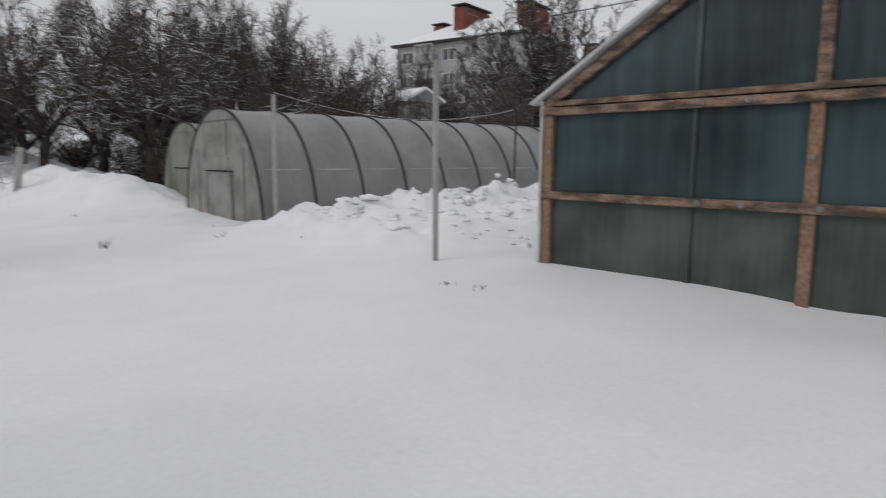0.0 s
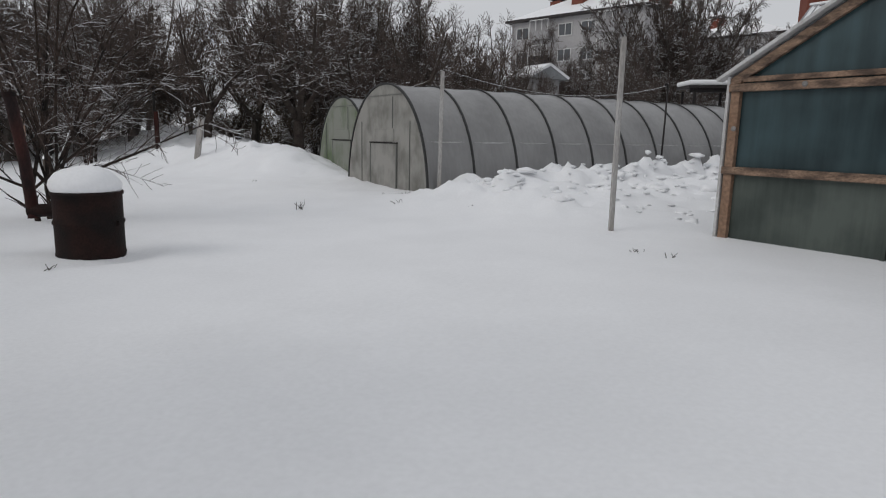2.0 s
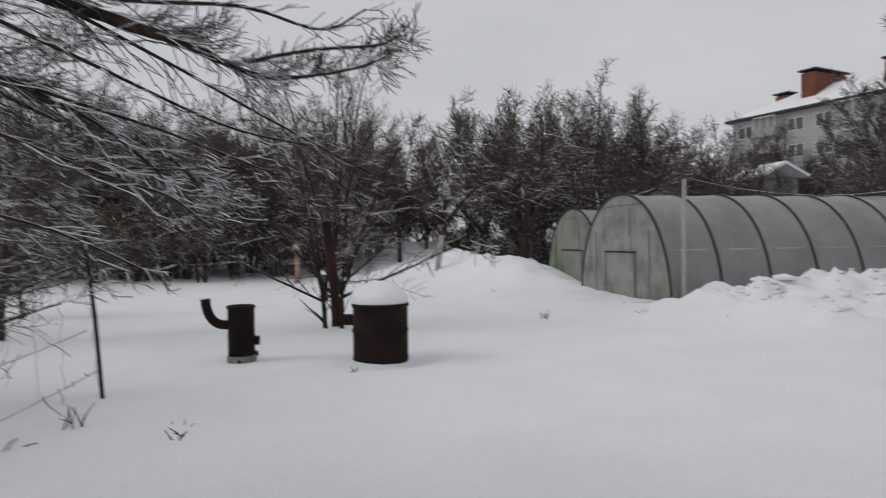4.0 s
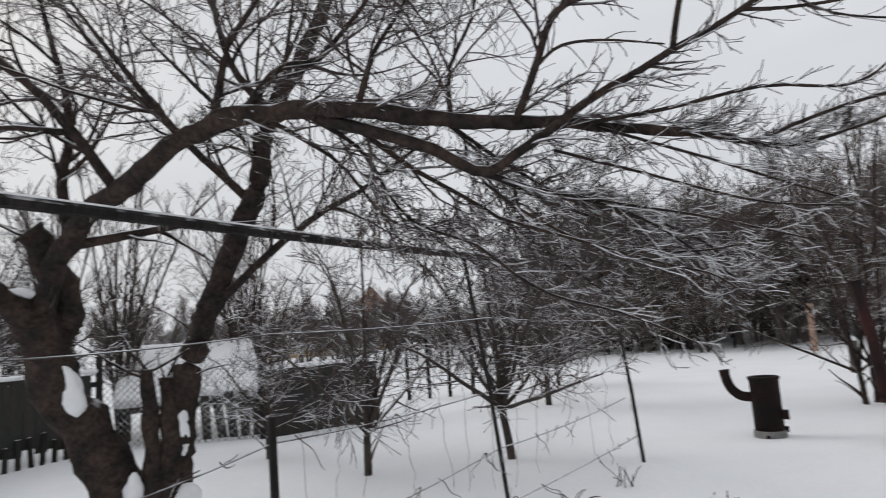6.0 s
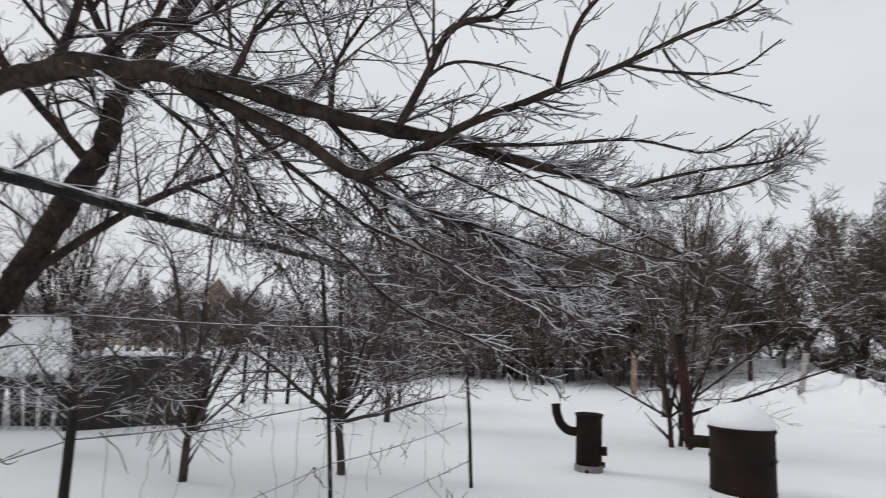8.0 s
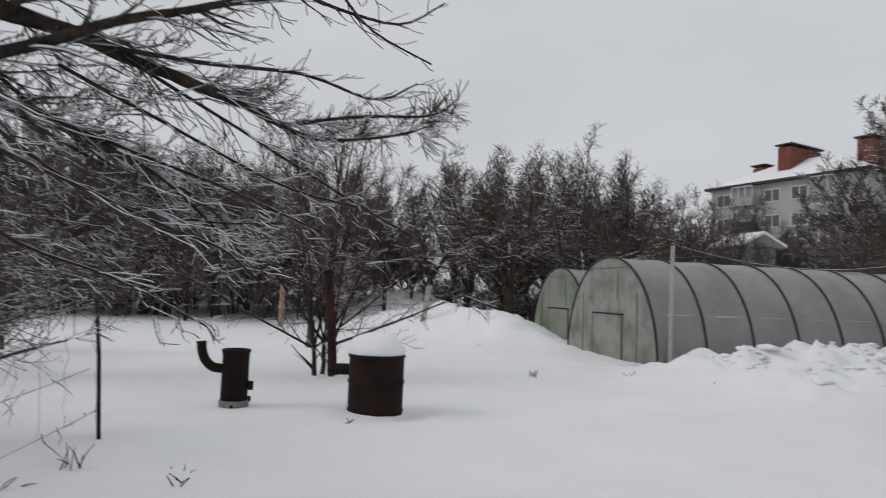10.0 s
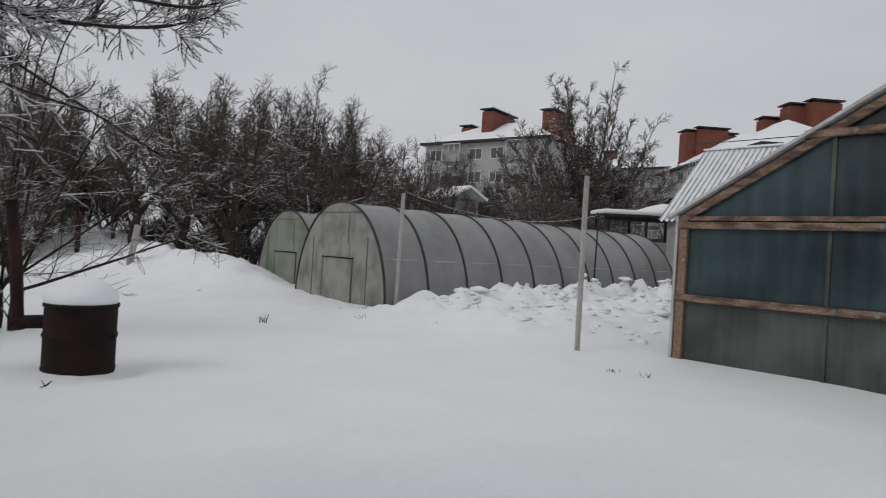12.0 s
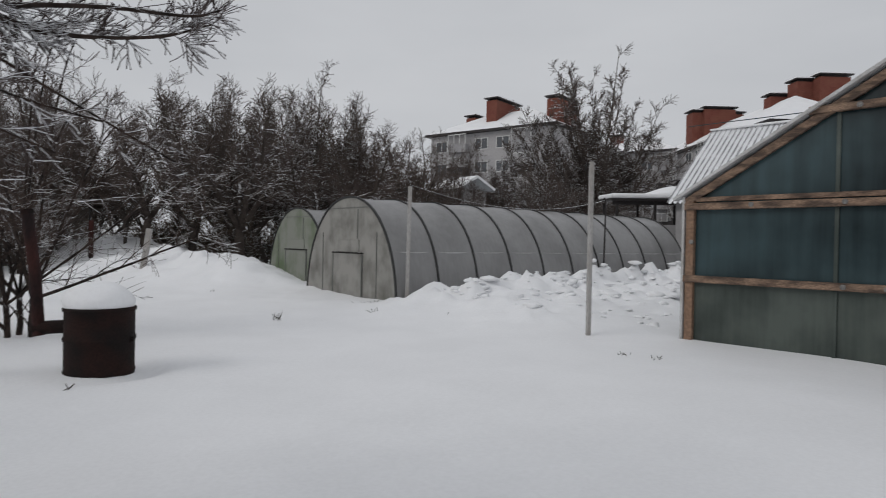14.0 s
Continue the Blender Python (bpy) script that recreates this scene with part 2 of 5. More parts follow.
def thing(name, x, y, z, turn, label, category, group="", kind=""):
    ob = new(name)
    ob.matrix_world = pose(x, y, z, 0, 0, turn)
    return tagged(ob, label, category, group, kind)


def box(sx, sy, sz, at=(0, 0, 0), rot=(0, 0, 0), bevel=0.0):
    bm = bmesh.new()
    bmesh.ops.create_cube(bm, size=1)
    bmesh.ops.scale(bm, vec=(sx, sy, sz), verts=bm.verts)
    if bevel:
        bmesh.ops.bevel(bm, geom=bm.edges[:], offset=bevel, segments=2, profile=0.5, affect="EDGES")
    bmesh.ops.transform(bm, matrix=pose(*at, *rot), verts=bm.verts)
    return bm


def tube(points, radii, sides=6, vf=None, cap=True):
    """A bent tube through points, added to the lists vf."""
    V, Fc = vf if vf is not None else ([], [])
    pts = [Vector(p) for p in points]
    base = len(V)
    ref = Vector((0.13, 0.27, 0.95))
    for i, p in enumerate(pts):
        d = (pts[min(i + 1, len(pts) - 1)] - pts[max(i - 1, 0)])
        d = d.normalized() if d.length > 1e-9 else Vector((0, 0, 1))
        a = d.cross(ref)
        a = a.normalized() if a.length > 1e-3 else Vector((1, 0, 0))
        b = a.cross(d)
        r = radii[i]
        for k in range(sides):
            w = 2 * math.pi * k / sides + math.pi / 2
            V.append(p + (a * math.cos(w) + b * math.sin(w)) * r)
    for i in range(len(pts) - 1):
        for k in range(sides):
            k2 = (k + 1) % sides
            Fc.append((base + i * sides + k, base + i * sides + k2, base + (i + 1) * sides + k2, base + (i + 1) * sides + k))
    if cap and sides > 3:
        Fc.append(tuple(base + k for k in range(sides))[::-1])
        Fc.append(tuple(base + (len(pts) - 1) * sides + k for k in range(sides)))
    return V, Fc


def smooth_line(points, n):
    """n points along a soft curve through the given ones."""
    p = [Vector(q) for q in points]
    p = [p[0] * 2 - p[1]] + p + [p[-1] * 2 - p[-2]]
    out = []
    m = len(points) - 1
    for i in range(n):
        u = i / (n - 1) * m
        k = min(int(u), m - 1)
        t = u - k
        a, b, c, d = p[k], p[k + 1], p[k + 2], p[k + 3]
        out.append(0.5 * ((2 * b) + (c - a) * t + (2 * a - 5 * b + 4 * c - d) * t * t + (3 * b - a - 3 * c + d) * t ** 3))
    return out


def lathe(profile, sides=28):
    """A turned shape from (radius, height) pairs."""
    bm = bmesh.new()
    rings = []
    for r, z in profile:
        rings.append([bm.verts.new((r * math.cos(2 * math.pi * k / sides), r * math.sin(2 * math.pi * k / sides), z)) for k in range(sides)])
    for a, b in zip(rings, rings[1:]):
        for k in range(sides):
            bm.faces.new((a[k], a[(k + 1) % sides], b[(k + 1) % sides], b[k]))
    if profile[0][0] > 1e-4:
        bm.faces.new(rings[0][::-1])
    if profile[-1][0] > 1e-4:
        bm.faces.new(rings[-1])
    bmesh.ops.remove_doubles(bm, verts=bm.verts, dist=1e-5)
    return bm


# ---- ground: one sheet of snow to the horizon ----
AX = Vector((0.792, 0.610, 0))       # the long side of the arched greenhouses
ACR = Vector((0.610, -0.792, 0))     # across them
GH = Vector((-1.112, 11.168, 0))       # middle of the front arch
MOUNDS = [(-4.4, 14.3, 1.6, 1.3, 0.62), (-5.8, 15.6, 1.2, 1.0, 0.45), (-3.4, 13.2, 0.8, 0.6, 0.28), (-9.5, 20.5, 2.5, 1.5, 0.75),
          (-15, 22, 5, 2.5, 0.5), (-21, 20, 5, 3, 0.5), (-3.14, 3.05, 0.5, 0.5, 0.08), (4.7, 5.0, 0.9, 0.7, -0.06), (-7.4, 15.0, 1.4, 0.9, 0.35), (-0.4, 12.6, 4.5, 3.0, 0.15), (-7.6, 18.6, 2.8, 1.8, 0.6)]


def lay(x, y):
    """The height of the snow."""
    z = 0.05 * noise.noise(Vector((x * 0.16, y * 0.16, 3.1))) + 0.018 * noise.noise(Vector((x * 0.7, y * 0.7, 8.0)))
    for mx, my, sx, sy, h in MOUNDS:
        q = ((x - mx) / sx) ** 2 + ((y - my) / sy) ** 2
        if q < 9:
            z += h * math.exp(-q) * (1 + 0.3 * noise.noise(Vector((x * 1.9, y * 1.9, 1.0))) + 0.22 * noise.noise(Vector((x * 5.0, y * 5.0, 7.0))))
    # the shovelled bank along the near side of the arched greenhouse
    d = Vector((x, y, 0)) - GH
    along, across = d.dot(AX), d.dot(ACR)
    if -1 < along < 14 and 0.5 < across < 6.5:
        rise = 1 / (1 + math.exp(-(along + 0.25) * 3.5))
        bank = math.exp(-((across - 2.0) / 0.54) ** 2) * (0.24 + 0.022 * along) + math.exp(-((across - 3.1) / 1.15) ** 2) * 0.2
        lump = 0.7 * noise.noise(Vector((x * 2.3, y * 2.3, 5.0))) + 0.5 * noise.noise(Vector((x * 5.0, y * 5.0, 2.0))) + 0.3 * noise.noise(Vector((x * 9.0, y * 9.0, 4.0)))
        z += bank * rise * (1 + 0.9 * lump)
    # snow melted back from the drum
    q = math.hypot(x + 2.36, y - 5.22)
    z += 0.035 * math.exp(-(q / 0.6) ** 2) - 0.075 * math.exp(-((q - 0.36) / 0.11) ** 2) * (0.55 + 0.45 * (x + 2.36) / max(q, 0.01))
    far = math.hypot(x, y)
    if far > 60:
        z += 0.6 * noise.noise(Vector((x * 0.01, y * 0.01, 0))) * min(1, (far - 60) / 100)
    return z


def spread(lo, hi, fine_lo, fine_hi, step, grow):
    v = list(np.arange(fine_lo, fine_hi + step, step))
    s, p = step, v[-1]
    while p < hi:
        s *= grow
        p += s
        v.append(p)
    s, p = step, v[0]
    while p > lo:
        s *= grow
        p -= s
        v.insert(0, p)
    return v


def build_ground():
    xs = spread(-1500, 1500, -9, 9, 0.11, 1.10)
    ys = spread(-1500, 1500, -2.5, 19, 0.11, 1.10)
    V = [(x, y, lay(x, y)) for y in ys for x in xs]
    n = len(xs)
    Fc = [(j * n + i, j * n + i + 1, (j + 1) * n + i + 1, (j + 1) * n + i) for j in range(len(ys) - 1) for i in range(n - 1)]
    ob = new("ground", mesh_of("ground", V, Fc, SNOW, True))
    return tagged(ob, "deep untrodden white snow over a garden", "snow", kind="structure")


build_ground()


# ---- arched greenhouses ----
def arch(w, h, n=28):
    """The hoop's line across: straight low sides, a round top."""
    pts = []
    for i in range(n + 1):
        a = math.pi * (1 - i / n)
        c, s = math.cos(a), math.sin(a)
        pts.append((w * abs(c) ** 0.96 * (1 if c >= 0 else -1), h * abs(s) ** 0.95))
    return pts


def arched_greenhouse(at, half, height, bays, step, end_mat, label):
    ob = thing("arched_greenhouse", at.x, at.y, -0.014, math.degrees(math.atan2(AX.y, AX.x)), label, "greenhouse", "arched greenhouses")
    line = arch(half, height + 0.014)
    # local: x along the tunnel, y across (left positive), z up
    for k in range(bays):
        V, Fc = [], []
        for x in (k * step, (k + 0.5) * step, (k + 1) * step):
            sag = -0.012 if x == (k + 0.5) * step else 0
            for y, z in line:
                V.append((x, -y * (1 + sag), z * (1 + sag)))
        m = len(line)
        for r in range(2):
            for i in range(m - 1):
                Fc.append((r * m + i, r * m + i + 1, (r + 1) * m + i + 1, (r + 1) * m + i))
        raw("panel", (V, Fc), POLY, ob, smooth=True)
    for k in range(bays + 1):
        vf = ([], [])
        V, Fc = vf
        m = len(line)
        for x in (k * step - 0.017, k * step + 0.017):
            for s in (0.994, 1.012):
                for y, z in line:
                    V.append((x, -y * s, z * s))
        for a, b in ((0, 1), (1, 3), (3, 2), (2, 0)):
            for i in range(m - 1):
                Fc.append((a * m + i, a * m + i + 1, b * m + i + 1, b * m + i))
        raw("rib", (V, Fc), RIB, ob, smooth=False)
    # a pale lath along each side
    for sgn in (-1, 1):
        y = half * 0.985 * sgn
        part("side_lath", box(bays * step, 0.02, 0.022, (bays * step / 2, y * 0.885, 0.885)), TRIM, ob)
    for x0, nm in ((0.0, "front_end"), (bays * step, "back_end")):
        bm = bmesh.new()
        vs = [bm.verts.new((x0, -y * 0.992, z * 0.992)) for y, z in line]
        bm.faces.new(vs)
        ext = bmesh.ops.extrude_face_region(bm, geom=bm.faces[:])
        bmesh.ops.translate(bm, vec=(0.012, 0, 0), verts=[v for v in ext["geom"] if isinstance(v, bmesh.types.BMVert)])
        bmesh.ops.triangulate(bm, faces=bm.faces[:])
        e = part(nm, bm, end_mat, ob)
        if nm == "front_end":
            d = part("door", box(0.03, 0.90, 0.84, (-0.012, 0, 0.42), bevel=0.004), end_mat, e, "grimy polycarbonate half door")
            part("vent_flap", box(0.02, 0.72, 0.2, (-0.008, 0, 0.97), bevel=0.004), end_mat, e, "dull grey loose vent sheet")
            for yy in (-0.465, 0.465):
                part("door_post", box(0.04, 0.016, 0.86, (-0.012, yy, 0.42)), VENT, e)
            part("lintel", box(0.05, 0.96, 0.02, (-0.02, 0, 0.852)), DARKPOST, e)
            part("crossbar", box(0.012, 1.2, 0.014, (-0.006, 0, height - 0.17)), VENT, e)
            for yy in (-0.88, 0.86):
                part("seam", box(0.012, 0.014, 1.2, (-0.006, yy, 0.6)), VENT, e)
            part("upper_stud", box(0.012, 0.016, 0.5, (-0.006, -0.3, height - 0.45)), VENT, e)
    return ob


arched_greenhouse(GH, 1.436, 1.794, 10, 0.876, POLY_END, "long arched greenhouse of grey polycarbonate banked with snow")
arched_greenhouse(GH - ACR * 3.0 + AX * 0.55, 1.33, 1.72, 9, 0.876, POLY_GREEN, "arched greenhouse with a moss-green stained end wall")


# ---- timber-framed greenhouse with a gable end ----
def timber_greenhouse():
    turn = math.degrees(math.atan2(-0.755, 0.655))
    ob = thing("timber_greenhouse", 3.09, 7.28, 0, turn, "timber-framed greenhouse clad in teal translucent sheeting", "greenhouse")
    # local: x along the gable wall, y into the house, z up
    W, E, SL, DEP = 5.8, 1.6, 0.60, 7.0
    apex = E + W / 2 * SL
    top = lambda x: E + min(x, W - x) * SL
    # the three bands of sheets between the rails
    bands = [(-0.35, 0.69, FILM_LOW, "lower_sheet"), (0.69, 1.50, FILM, "middle_sheet"), (1.50, 2.40, FILM, "upper_sheet"), (2.40, 3.4, FILM, "gable_sheet")]
    seams = [0.02, 1.52, 2.42, 4.0, W - 0.02]
    for z0, z1, mat, nm in bands:
        for a, b in zip(seams, seams[1:]):
            bm = bmesh.new()
            cols = 24
            low, high = [], []
            for i in range(cols + 1):
                x = a + (b - a) * i / cols
                t = min(z1, top(x) - 0.02)
                if t <= z0 + 0.01:
                    t = z0 + 0.01
                wob = 0.012 * noise.noise(Vector((x * 1.8, z0 * 3, 4)))
                low.append(bm.verts.new((x, 0.03 + wob, z0)))
                high.append(bm.verts.new((x, 0.03 + wob * 0.3, t)))
            for i in range(cols):
                bm.faces.new((low[i], low[i + 1], high[i + 1], high[i]))
            part(nm, bm, mat, ob, smooth=True)
    # corner post, studs, rails
    part("corner_post", box(0.09, 0.06, 1.95, (0.085, 0, 0.60), bevel=0.006), WOOD, ob, "pale orange wooden corner post")
    part("corner_trim", box(0.03, 0.09, 1.95, (0.012, 0.0, 0.63), bevel=0.004), TRIM, ob, "thin whitish corner trim")
    part("stud", box(0.092, 0.05, 1.78, (2.42, 0.0, 0.6), bevel=0.006), WOOD, ob)
    part("stud", box(0.092, 0.05, 1.5, (2.44, 0.0, 2.27), bevel=0.006), WOOD_WET, ob)
    part("stud", box(0.13, 0.05, 3.1, (4.3, 0.0, 0.75), bevel=0.006), WOOD, ob)
    part("seam_strip", box(0.035, 0.012, 2.7, (1.52, 0.012, 1.05)), FILM_LOW, ob)
    part("middle_rail", box(W - 0.05, 0.05, 0.076, (W / 2, -0.028, 0.69), bevel=0.006), WOOD_WET, ob, "stained wooden middle rail")
    part("upper_rail", box(W - 0.05, 0.05, 0.076, (W / 2, -0.028, 1.495), bevel=0.006), WOOD_WET, ob, "weathered wooden upper rail")
    part("tie_lath", box(W - 0.3, 0.03, 0.05, (W / 2, -0.02, 1.572), bevel=0.004), WOOD_WET, ob)
    a0 = (2.42 - E) / SL
    part("gable_rail", box(W - 2 * a0 + 0.2, 0.05, 0.076, (W / 2, -0.028, 2.40), bevel=0.006), WOOD_WET, ob)
    for sgn in (0, 1):
        ln = math.hypot(W / 2, W / 2 * SL)
        ang = -math.degrees(math.atan(SL)) * (1 if sgn == 0 else -1)
        cx = W / 4 if sgn == 0 else W * 3 / 4
        cz = E + W / 4 * SL
        part("rake_board", box(ln, 0.05, 0.085, (cx + 0.03 * (1 if sgn == 0 else -1), -0.01, cz - 0.06), (0, ang, 0), bevel=0.006), WOOD_WET, ob)
        part("rake_trim", box(ln + 0.16, 0.11, 0.035, (cx - 0.02, -0.04, cz + 0.015), (0, ang, 0), bevel=0.006), TRIM, ob, "whitish metal trim along the roof edge")
        part("roof_sheet", box(ln + 0.12, DEP, 0.03, (cx, DEP / 2 + 0.02, cz + 0.02), (0, ang, 0)), GREENROOF, ob)
        part("snow_cover", box(ln, DEP - 0.1, 0.05, (cx, DEP / 2 + 0.06, cz + 0.058), (0, ang, 0), bevel=0.02), SNOW, ob)
    for x in (0.03, W - 0.03):
        part("side_wall", box(0.03, DEP, 1.95, (x, DEP / 2 + 0.06, 0.61)), FILM_LOW, ob)
    part("back_wall", box(W, 0.04, 2.4, (W / 2, DEP, 0.8)), FILM_LOW, ob)
    # round washers on the rails
    for x, z in ((0.75, 1.5), (1.6, 1.5), (1.95, 1.5), (1.6, 0.69), (1.95, 0.69), (2.5, 0.69), (0.12, 1.1), (2.42, 1.06), (1.7, 2.4), (2.1, 2.4)):
        bm = lathe([(0.0, 0.0), (0.026, 0.0), (0.026, 0.008), (0.012, 0.016), (0.0, 0.016)], 12)
        bmesh.ops.transform(bm, matrix=pose(x, -0.056, z, 90), verts=bm.verts)
        part("washer", bm, ASH, ob)
    return ob


timber_greenhouse()


# ---- poles ----
def line_pole(x, y, h, r, lean, label):
    z = lay(x, y)
    ob = thing("line_pole", x, y, z, 0, label, "pole", "washing line poles")
    part("shaft", box(r * 1.6, r * 1.6, h + 0.3, (lean * 0.5, 0, h / 2 - 0.15), (0, math.degrees(math.atan2(lean, h)), 8), bevel=r * 0.3), STEEL, ob)
    part("hook", raw_bm(tube([(lean - r * 2.2, 0, h - 0.1), (lean - r * 1.9, -0.01, h - 0.03), (lean, 0, h - 0.035)], [0.006] * 3, 5)), RIB, ob)
    return ob


def raw_bm(vf):
    bm = bmesh.new()
    vs = [bm.verts.new(v) for v in vf[0]]
    for f in vf[1]:
        bm.faces.new([vs[i] for i in f])
    return bm


line_pole(2.03, 7.31, 1.965, 0.032, 0.0, "pale slim square clothes-line pole standing in snow")
line_pole(-0.07, 10.09, 1.72, 0.036, 0.02, "pale weathered pole before the arched greenhouse")


# ---- drum stove and small stove ----
def drum_stove():
    x, y = -2.36, 5.22
    z = lay(x, y) - 0.05
    ob = thing("drum_stove", x, y, z, 0, "dark rusty steel drum stove with a cap of snow", "stove")
    r = 0.245
    part("drum", lathe([(r, -0.1), (r, 0.03), (r + 0.006, 0.04), (r + 0.006, 0.05), (r, 0.06), (r, 0.27), (r + 0.009, 0.285), (r + 0.009, 0.30), (r, 0.315),
                        (r, 0.50), (r + 0.01, 0.505), (r + 0.012, 0.525), (r + 0.004, 0.535), (r - 0.01, 0.53), (r - 0.012, 0.5), (0.0, 0.5)], 40), RUST, ob, smooth=True)
    cap = lathe([(r - 0.012, 0.49), (r + 0.004, 0.545), (r + 0.012, 0.58), (r - 0.004, 0.62), (r - 0.045, 0.665), (r - 0.10, 0.698), (r - 0.17, 0.718), (0.0, 0.726)], 40)
    for v in cap.verts:
        v.co += Vector((-0.018, 0.0, 0.0)) * (v.co.z - 0.49) * 6 + v.co * 0.03 * noise.noise(v.co * 6)
    part("snow_cap", cap, SNOW, ob, "rounded cap of white snow", smooth=True)
    elbow = raw("flue_elbow", tube([(-0.22, 0.02, 0.375), (-0.49, 0.0, 0.36)], [0.052, 0.052], 16), RUST, ob)
    pipe = raw("flue_pipe", tube([(-0.46, 0.0, 0.305), (-0.485, -0.02, 0.8), (-0.53, -0.05, 1.26)], [0.044, 0.043, 0.042], 18, cap=False), RUST_RED, ob, "red-rusted stove pipe standing upright", smooth=True)
    raw("pipe_rim", tube([(-0.528, -0.048, 1.235), (-0.532, -0.051, 1.27)], [0.047, 0.047], 18, cap=False), RUST, pipe)
    part("latch", box(0.03, 0.02, 0.04, (0.255, -0.03, 0.29), bevel=0.004), RUST, ob)
    for k in range(3):
        a = math.pi * 2 * k / 3 - 0.9
        part("foot", box(0.05, 0.03, 0.12, (0.235 * math.cos(a), 0.235 * math.sin(a), -0.05), (0, 0, math.degrees(a)), bevel=0.004), RUST, ob)


def small_stove():
    x, y = -3.58, 4.80
    z = lay(x, y) - 0.02
    ob = thing("small_stove", x, y, z, 40, "small black iron stove with a bent flue in snow", "stove")
    r = 0.118
    part("body", lathe([(r, 0.06), (r, 0.5), (r + 0.008, 0.505), (r + 0.012, 0.53), (r - 0.008, 0.535), (r - 0.01, 0.47), (0, 0.46)], 28), RUST, ob, smooth=True)
    part("base_ring", lathe([(r + 0.012, -0.08), (r + 0.012, 0.075), (r - 0.002, 0.08)], 28), ASH, ob, "pale ash-grey base ring", smooth=True)
    pts = smooth_line([(-0.1, 0.0, 0.36), (-0.19, 0.0, 0.37), (-0.26, 0, 0.43), (-0.295, 0, 0.52), (-0.305, 0, 0.60)], 14)
    raw("bent_flue", tube(pts, [0.042] * 13 + [0.046], 14), RUST, ob, smooth=True)
    part("ash_door", box(0.05, 0.07, 0.075, (r + 0.02, -0.03, 0.21), bevel=0.006), RUST, ob)
    part("handle", box(0.03, 0.012, 0.05, (r + 0.015, 0.03, 0.08), bevel=0.003), RUST, ob)
    for k in range(3):
        a = math.pi * 2 * k / 3 + 0.4
        part("foot", box(0.03, 0.03, 0.1, (r * math.cos(a) * 1.05, r * math.sin(a) * 1.05, 0.0), (0, 0, math.degrees(a)), bevel=0.003), RUST, ob)


drum_stove()
small_stove()


# ---- bare trees ----
def grow(rng, p, d, length, r, level, wood, twig, spec):
    """One branch with its side branches, bent by chance; thin ones go to the twig lists."""
    n = spec["seg"][min(level, len(spec["seg"]) - 1)]
    pts, rad = [Vector(p)], [r]
    d = Vector(d).normalized()
    arc = Vector((rng.uniform(-1, 1), rng.uniform(-1, 1), rng.uniform(-1, 1))) * spec.get("arc", 0.0) + Vector(spec.get("pull", (0, 0, 0)))
    for i in range(n):
        d = (d + arc + Vector((rng.uniform(-1, 1), rng.uniform(-1, 1), rng.uniform(-1, 1))) * spec["bend"] + Vector((0, 0, spec["up"][min(level, len(spec["up"]) - 1)]))).normalized()
        pts.append(pts[-1] + d * length / n)
        rad.append(max(r * (1 - (i + 1) / n * 0.75), spec["tip"]))
    tube(pts, rad, 6 if r > 0.03 else 4 if r > spec["thin"] * 1.6 else 3, wood if r > spec["thin"] else twig, cap=False)
    if level >= spec["levels"]:
        return
    sprout(rng, pts, rad, length, level, wood, twig, spec)


def sprout(rng, pts, rad, length, level, wood, twig, spec, start=None, many=0):
    kids = many or spec["kids"][min(level, len(spec["kids"]) - 1)]
    first = spec["first"] if start is None else start
    n = len(pts) - 1
    for k in range(kids):
        u = (first + (1 - first) * (k + rng.random()) / kids) * n
        i = min(int(u), n - 1)
        q = pts[i].lerp(pts[i + 1], u - i)
        axis = (pts[i + 1] - pts[i]).normalized()
        side = axis.cross(Vector((rng.uniform(-1, 1), rng.uniform(-1, 1), rng.uniform(-1, 1))))
        side = side.normalized() if side.length > 1e-3 else Vector((1, 0, 0))
        ang = rng.uniform(*spec["angle"])
        dd = axis * math.cos(ang) + side * math.sin(ang)
        rr = rad[i] * rng.uniform(0.45, 0.7)
        ll = length * rng.uniform(*spec["short"]) * (1.2 - spec.get("fade", 0.7) * u / n)
        grow(rng, q, dd, max(ll, spec["least"]), max(min(rr, ll * 0.03), spec["tip"]), level + 1, wood, twig, spec)


